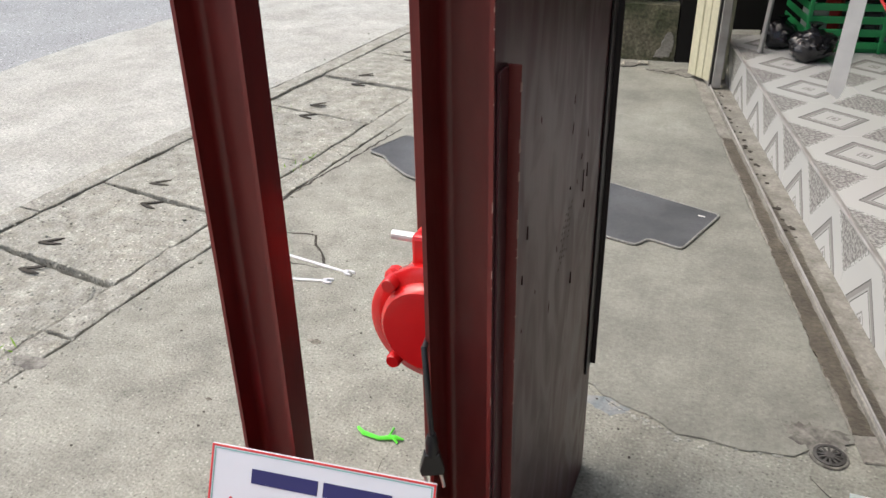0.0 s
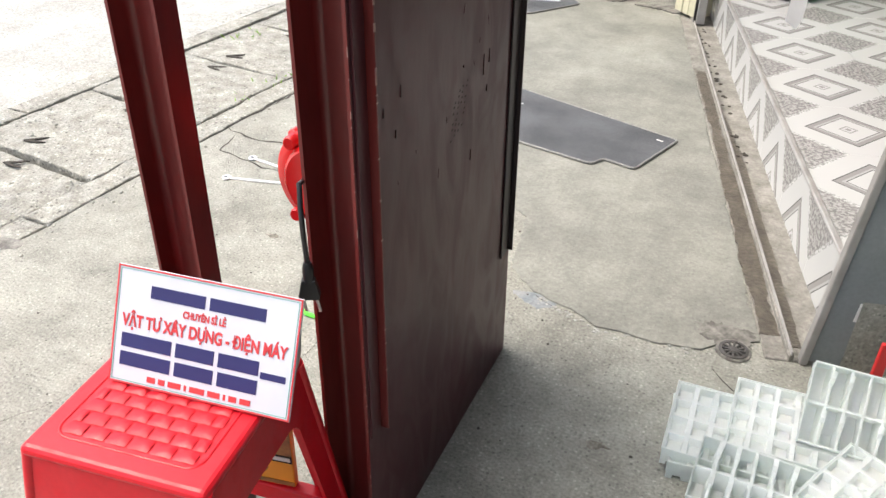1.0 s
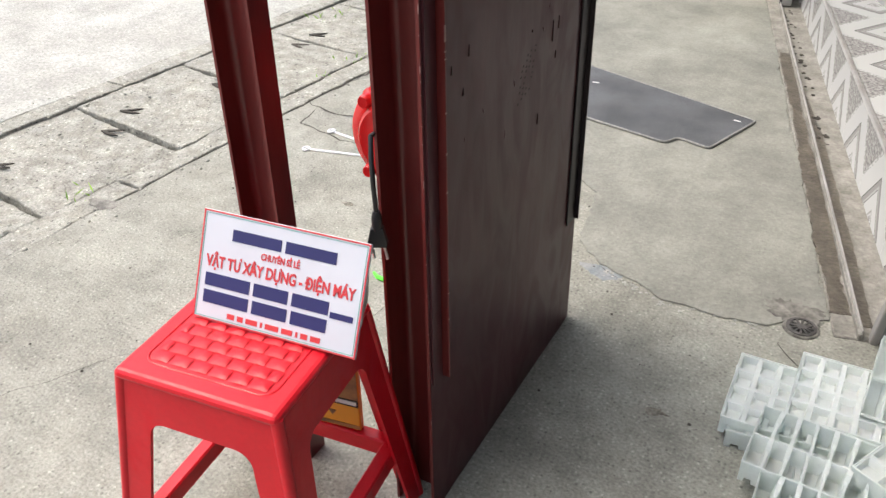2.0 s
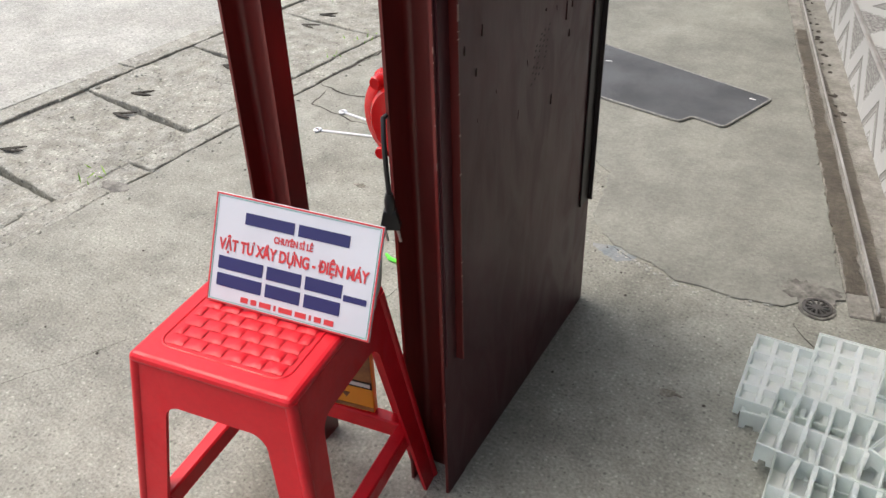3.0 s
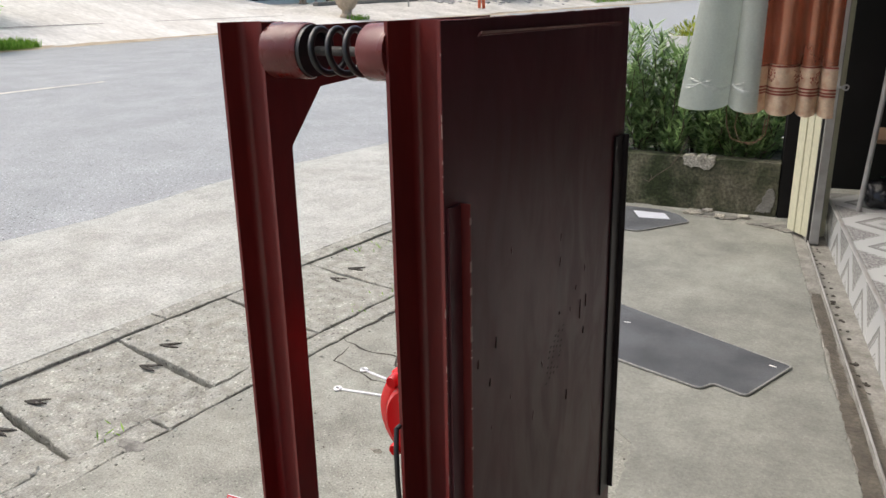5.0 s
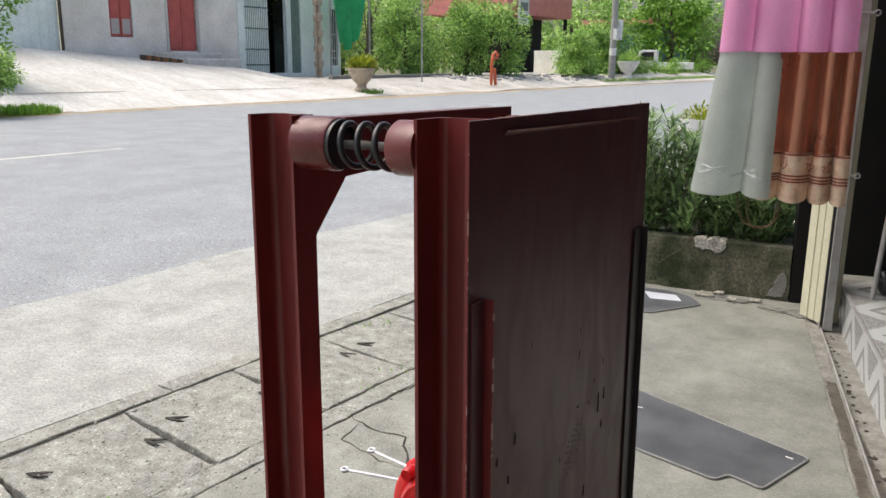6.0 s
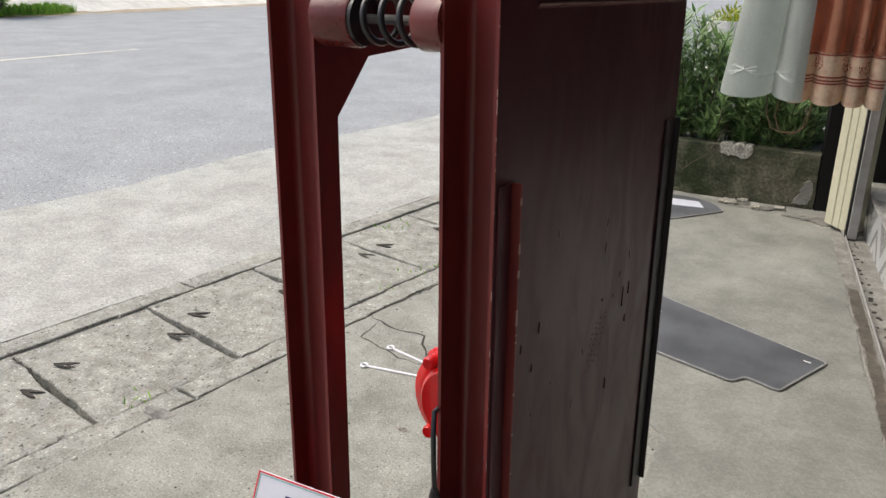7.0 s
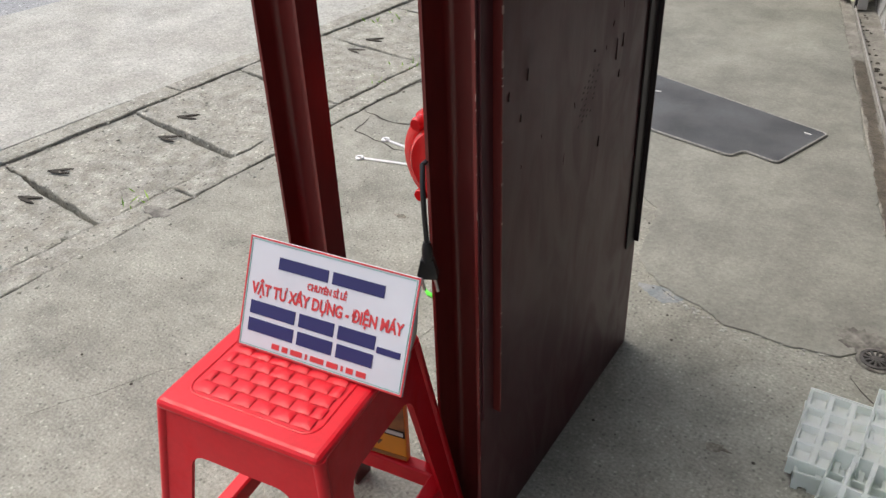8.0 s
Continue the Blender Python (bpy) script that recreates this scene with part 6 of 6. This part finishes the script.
for k in range(4):
    part("bar", box(-22.95, -22.93, 25.38 + 0.12 * k, 25.41 + 0.12 * k, 0.91, 3.29), "white", h2)
for z in (1.2, 1.5, 2.2):
    part("bar", box(-22.93, -22.91, 25.31, 25.84, z, z + 0.05), "white", h2)
up = thing("concrete_pole", "old concrete pole with rectangular slots", "utility pole", WEST @ pose(-21.3, 22.9, 0.25))
part("shaft", box(-0.16, 0.16, -0.05, 0.05, 0, 7.5, 0.02), "stone_pot", up)
part("shaft", box(-0.05, 0.05, -0.17, -0.11, 0, 7.5, 0.02), "stone_pot", up)
part("shaft", box(-0.05, 0.05, 0.11, 0.17, 0, 7.5, 0.02), "stone_pot", up)
for k in range(12):
    part("web", box(-0.15, 0.17, -0.12, 0.12, 0.6 * k, 0.6 * k + 0.25, 0.01), "stone_pot", up)

net = thing("green_net", "bright green shade net draped over a window grille", "shade net", WEST @ pose(-21.6, 25.0, 0))
bm = bmesh.new()
rows = []
for i in range(25):
    s = i / 24
    col = []
    for j in range(13):
        t = j / 12
        low = 1.55 + 1.0 * abs(s - 0.42) ** 1.3
        z = low + (4.2 - low) * t
        col.append(bm.verts.new((0.12 * math.sin(14 * s + 2 * t), (s - 0.45) * 2.5 * (0.45 + 0.55 * t) , z)))
    rows.append(col)
for a, b in zip(rows, rows[1:]):
    for j in range(12):
        bm.faces.new((a[j], a[j + 1], b[j + 1], b[j]))
part("net_sheet", bm, "green_net", net, smooth=True)
part("post", tube([(0.1, -1.15, 0.4), (0.1, -1.15, 4.3)], 0.04, 8), "pole", net)
part("post", tube([(0.1, 1.35, 0.4), (0.1, 1.35, 4.3)], 0.04, 8), "pole", net)

o = potted(0, 0, 0, 0.48, 0.78, "stone_pot", "leaf_yellow", 500, 0.4, 0.40, 3, "large stone pedestal pot with yellowish grass by the road", (0.15, 0.35))
o.matrix_basis = WEST @ pose(-16.5, 19.95, 0.12)
o = potted(0, 0, 0, 0.66, 1.0, "white_pot", "leaf_tree", 500, 0.6, 0.7, 4, "large white pedestal pot with a bushy plant by the road", (0.12, 0.25))
o.matrix_basis = EAST @ pose(-17.5, 43.8, 0.2)
mp = thing("steel_pole", "thin grey steel pole standing in the yard", "pole", EAST @ pose(-18.0, 24.6, 0.3))
part("tube", tube([(0, 0, 0), (0, 0, 6)], 0.035, 8), "alu", mp)
hz = thing("orange_hose", "orange corrugated hose sticking up from the ground in a loop", "hose", EAST @ pose(-17.0, 28.2, 0.15))
loop = [(0, 0, 0), (0, 0, 0.5), (0.02, 0.0, 0.95), (0, 0.1, 1.25), (0, 0.32, 1.38), (0, 0.5, 1.28), (0, 0.42, 1.14), (0, 0.2, 1.1)]
part("pipe", tube(loop, 0.065, 10), "orange", hz, smooth=True)
part("pipe", tube([(0.1, 0.2, 0), (0.1, 0.1, 0.7)], 0.07, 10), "orange", hz, smooth=True)


def leafy(name, label, cat, p, n, z, w, h, count, size, seed, mat="leaf_tree", group="", trunk=True):
    """A crown of many small leaves in uneven clumps on limbs, with gaps."""
    rnd = random.Random(seed)
    ob = thing(name, label, cat, (EAST if n > 22 else WEST) @ pose(p, n, z), group=group)
    limbs, bl = bmesh.new(), bmesh.new()
    clumps = []
    tube([(0, 0, 0), (0.05 * w, 0, h * 0.3), (0, 0.04 * w, h * 0.7)], [0.05 * w + .02, 0.035 * w + .015, 0.015], 7, bm=limbs)
    for k in range(26):
        a, e = rnd.uniform(0, math.tau), rnd.uniform(0.0, 1.0)
        r = w * 0.5 * (0.35 + 0.65 * rnd.random()) * math.sin(math.pi * (0.2 + 0.7 * e)) ** 0.6
        c = Vector((math.cos(a) * r, math.sin(a) * r, h * (0.12 + 0.78 * e)))
        clumps.append((c, w * rnd.uniform(0.11, 0.22)))
        if k % 3 == 0:
            tube([(0, 0, max(0.1, c.z * 0.4)), tuple(c * 0.6 + Vector((0, 0, c.z * 0.2))), tuple(c)], [0.03, 0.02, 0.008], 5, bm=limbs)
    for k in range(count):
        c, r = clumps[k % len(clumps)]
        d = Vector((rnd.gauss(0, 1), rnd.gauss(0, 1), rnd.gauss(0, 0.8)))
        d.normalize()
        q = c + d * r * rnd.uniform(0.55, 1.1)
        q.z = max(q.z, 0.02)
        tip = q + (d + Vector((rnd.uniform(-.8, .8), rnd.uniform(-.8, .8), rnd.uniform(-.8, .3)))).normalized() * size * rnd.uniform(.7, 1.4)
        leaf_quad(bl, q, tip, size * 0.55, Vector((rnd.uniform(-.6, .6), rnd.uniform(-.6, .6), 1)).normalized())
    part("trunk", limbs, "bark", ob)
    part("crown", bl, mat, ob)
    return ob


rnd = random.Random(12)
for n, p, w, h in ((27.8, -21.5, 2.6, 3.6), (29.6, -22.6, 3.0, 4.6), (31.5, -20.6, 2.8, 3.8), (33.6, -21.3, 3.4, 4.6), (32.7, -19.6, 3.0, 3.8), (39.8, -18.9, 2.4, 2.5), (26.4, -25.5, 4.0, 6.5), (31.0, -26.5, 5.0, 7.0), (36.0, -27.5, 5.0, 6.5)):
    leafy("tree", "dense green roadside tree in the far yard", "tree", p, n, 0.3, w, h, 4200, 0.17, int(n * 10), group="trees across the road")
for n, p, w, h in ((44.4, -19.8, 2.6, 3.2), (46.5, -20.2, 3.8, 4.8), (49.0, -21.5, 4.0, 6.0)):
    leafy("tree", "dense green roadside tree in the far yard", "tree", p, n, 0.2, w, h, 3000, 0.24, int(n * 10), group="trees across the road")
leafy("tree", "bright green broad tree at the end of the road", "tree", -22.5, 63.0, 0.2, 7.0, 7.5, 3500, 0.45, 777, "grass")
leafy("tree", "bright green broad tree at the end of the road", "tree", -25.0, 72.0, 0.2, 8.0, 7.0, 3000, 0.45, 779, "leaf_tree")
for k in range(10):
    leafy("shrub", "low green shrub at the yard's edge", "shrub", -18.6 - 0.3 * (k % 3), 38.5 + 2.4 * k, 0.15, 1.8, 0.9 + 0.3 * (k % 2), 900, 0.16, 300 + k, "grass" if k % 2 else "leaf_tree", "shrubs across the road")
leafy("shrub", "green roadside shrub beside the forecourt", "shrub", -15.0, 6.55, -0.02, 1.3, 1.55, 3200, 0.10, 51, "leaf_tree", "shrubs across the road")
leafy("shrub", "green roadside shrub beside the forecourt", "shrub", -18.5, 8.3, 0.35, 2.0, 3.4, 2600, 0.14, 52, "grass", "shrubs across the road")


def grass(n0, n1, p0, p1, z, count, seed):
    rnd = random.Random(seed)
    bm = bmesh.new()
    for k in range(count):
        b = Vector((rnd.uniform(p0, p1), rnd.uniform(n0, n1), z))
        leaf_quad(bm, b, b + Vector((rnd.uniform(-.1, .1), rnd.uniform(-.1, .1), rnd.uniform(.08, .26))), 0.03, Vector((rnd.uniform(-1, 1), rnd.uniform(-1, 1), .1)).normalized())
    return tagged(part("grass", bm, "grass", at=EAST if n0 > 22 else WEST), "bright green grass tufts at the road edge", "grass", kind="stuff")


grass(4.0, 8.0, -15.7, -14.7, -0.02, 3500, 1)
grass(39.0, 58.0, -18.6, -16.6, 0.05, 6000, 2)
grass(19.6, 20.4, -16.3, -15.9, 0.0, 150, 3)

# broken concrete, a low kerb and dirt in the far yard
bm = bmesh.new()
rnd = random.Random(91)
for k in range(150):
    c = Vector((rnd.gauss(-18.6, 0.7), rnd.uniform(27.0, 42.0), 0.1))
    c.z = 0.45 * min(1, max(0, (-16.2 - c.x) / 2.5))
    made = bmesh.ops.create_icosphere(bm, subdivisions=1, radius=rnd.uniform(0.05, 0.22))["verts"]
    sx, sy = rnd.uniform(0.8, 1.6), rnd.uniform(0.8, 1.6)
    for v in made:
        v.co = Vector((v.co.x * sx, v.co.y * sy, v.co.z * 0.45)) * rnd.uniform(0.85, 1.1) + c
tagged(part("rubble_heap", bm, "pole", at=EAST), "scattered broken concrete and stones in the far yard", "rubble", kind="stuff")
# kerb in dark concrete: its colour stands in for the kerb's shadow line
kb = part("shaded_kerb", moved(box(-0.12, 0.12, -4.2, 4.2, -0.1, 0.14, 0.02), pose(-19.3, 24.6, 0.45, 0, 0, 4)), "strip", at=EAST)
tagged(kb, "low concrete kerb across the far yard, its shadow painted dark", "kerb", kind="structure")
# low wall, red-roofed stall, sign, utility pole, van and far sheds
lw = thing("low_wall", "low rough plastered garden wall", "wall", EAST)
part("wall_body", box(-22.05, -20.35, 40.7, 40.9, 0.1, 1.75, 0.02), "plaster", lw)
pk2 = thing("timber_pile", "pile of dark broken boards on the ground", "timber pile", EAST)
for k in range(6):
    part("board", moved(box(-0.1, 0.1, -1.6, 1.6, 0, 0.07), pose(-19.6 + 0.25 * k, 38.0 + 0.4 * (k % 3), 0.3 + 0.07 * (k % 3), 0, 0, 12 * k - 30)), "bark", pk2)
st3 = thing("roadside_stall", "dark roadside stall under a faded red sheet roof", "stall", EAST)
part("roof", box(-31, -24.5, 41.5, 50.0, 3.95, 5.6), "roof_red", st3, "faded red sheet metal fascia")
# black wall stands in for the deep shade under the stall roof
part("gloom_wall", box(-27, -26.8, 41.5, 50.0, 0, 3.95), "dark", st3)
for n in (40.7, 45.0, 49.7):
    part("post", box(-24.9, -24.7, n - 0.08, n + 0.08, 0, 3.95), "dark", st3)
sb = thing("hanging_sign", "white hanging shop sign with grey marks", "sign", EAST @ pose(-24.2, 43.0, 0))
part("board", box(-0.05, 0.05, -0.62, 0.62, 3.3, 5.0, 0.01), "white", sb)
for k, (w, z, h) in enumerate(((0.45, 4.4, 0.5), (0.42, 3.85, 0.14), (0.3, 3.6, 0.1))):
    part("lettering_bar", box(0.05, 0.058, -w, w, z - h / 2, z + h / 2), "grey_metal", sb)
part("bracket", box(-0.5, -0.05, -0.05, 0.05, 4.6, 4.68), "dark", sb)
up2 = thing("utility_pole", "grey concrete utility pole with meter boxes", "utility pole", EAST @ pose(-17.6, 41.8, 0.15))
part("shaft", tube([(0, 0, 0), (0, 0, 8.5)], [0.2, 0.14], 14), "pole", up2, smooth=True)
part("band", tube([(0, 0, 1.35), (0, 0, 1.75)], [0.202, 0.2], 14), "white", up2, smooth=True)
for dn, z in ((-0.22, 2.2), (0.25, 2.2), (0.3, 2.7)):
    part("meter_box", box(0.12, 0.35, dn - 0.14, dn + 0.14, z, z + 0.6, 0.02), "white", up2)
van = thing("pickup_truck", "small white pickup truck parked beyond the shrubs", "truck", EAST @ pose(-20.5, 57.0, 0.1, 0, 0, -72))
cab = prism([(-2.0, 0.45), (-2.05, 1.1), (-1.55, 1.9), (-0.35, 1.9), (-0.35, 0.45)], -0.8, 0.8, 0.05)
part("cab", moved(cab, Matrix(((0, 0, 1, 0), (1, 0, 0, 0), (0, 1, 0, 0), (0, 0, 0, 1)))), "white", van)
part("bed", box(-0.8, 0.8, -0.3, 2.2, 0.55, 1.05, 0.03), "white", van)
wd = prism([(-1.75, 1.15), (-1.45, 1.75), (-0.6, 1.75), (-0.6, 1.15)], 0.80, 0.815)
part("side_window", moved(wd, Matrix(((0, 0, 1, 0), (1, 0, 0, 0), (0, 1, 0, 0), (0, 0, 0, 1)))), "dark", van)
fw = prism([(-0.68, 0.0), (0.68, 0.0), (0.60, 0.66), (-0.60, 0.66)], 0.0, 0.012)
part("windscreen", moved(fw, Matrix.Translation((0, -2.045, 1.16)) @ Matrix.Rotation(radians(58), 4, "X")), "dark", van)
part("bumper", box(-0.78, 0.78, -2.12, -2.0, 0.42, 0.62, 0.03), "grey_metal", van)
part("grille", box(-0.4, 0.4, -2.06, -2.03, 0.72, 0.9, 0.01), "dark", van)
for x in (-0.6, 0.6):
    part("headlight", box(x - 0.13, x + 0.13, -2.07, -2.03, 0.72, 0.92, 0.02), "alu", van)
for y0 in (-1.3, 1.4):
    for x in (-0.7, 0.7):
        part("wheel", moved(lathe([(0, -.1), (.2, -.1), (.3, -.08), (.32, 0), (.3, .08), (.2, .1), (0, .1)], 20), Matrix.Translation((x, y0, 0.32)) @ Matrix.Rotation(radians(90), 4, "Y")), "black", van)
ts = thing("teal_shed", "teal painted shed with a low red roof in the distance", "shed", EAST)
part("wall", box(-30, -24.5, 64.0, 74.0, 0, 4.2), "teal", ts)
part("roof", box(-30.5, -24.0, 63.5, 74.5, 4.2, 4.6), "roof_red", ts)
for k in range(9):
    leafy("tree", "distant green tree line", "tree", -34.0 - 4 * (k % 2), 14 + 9.0 * k, 0.0, 9.0, 7.5, 1800, 0.55, 600 + k, "leaf_tree", "distant trees")
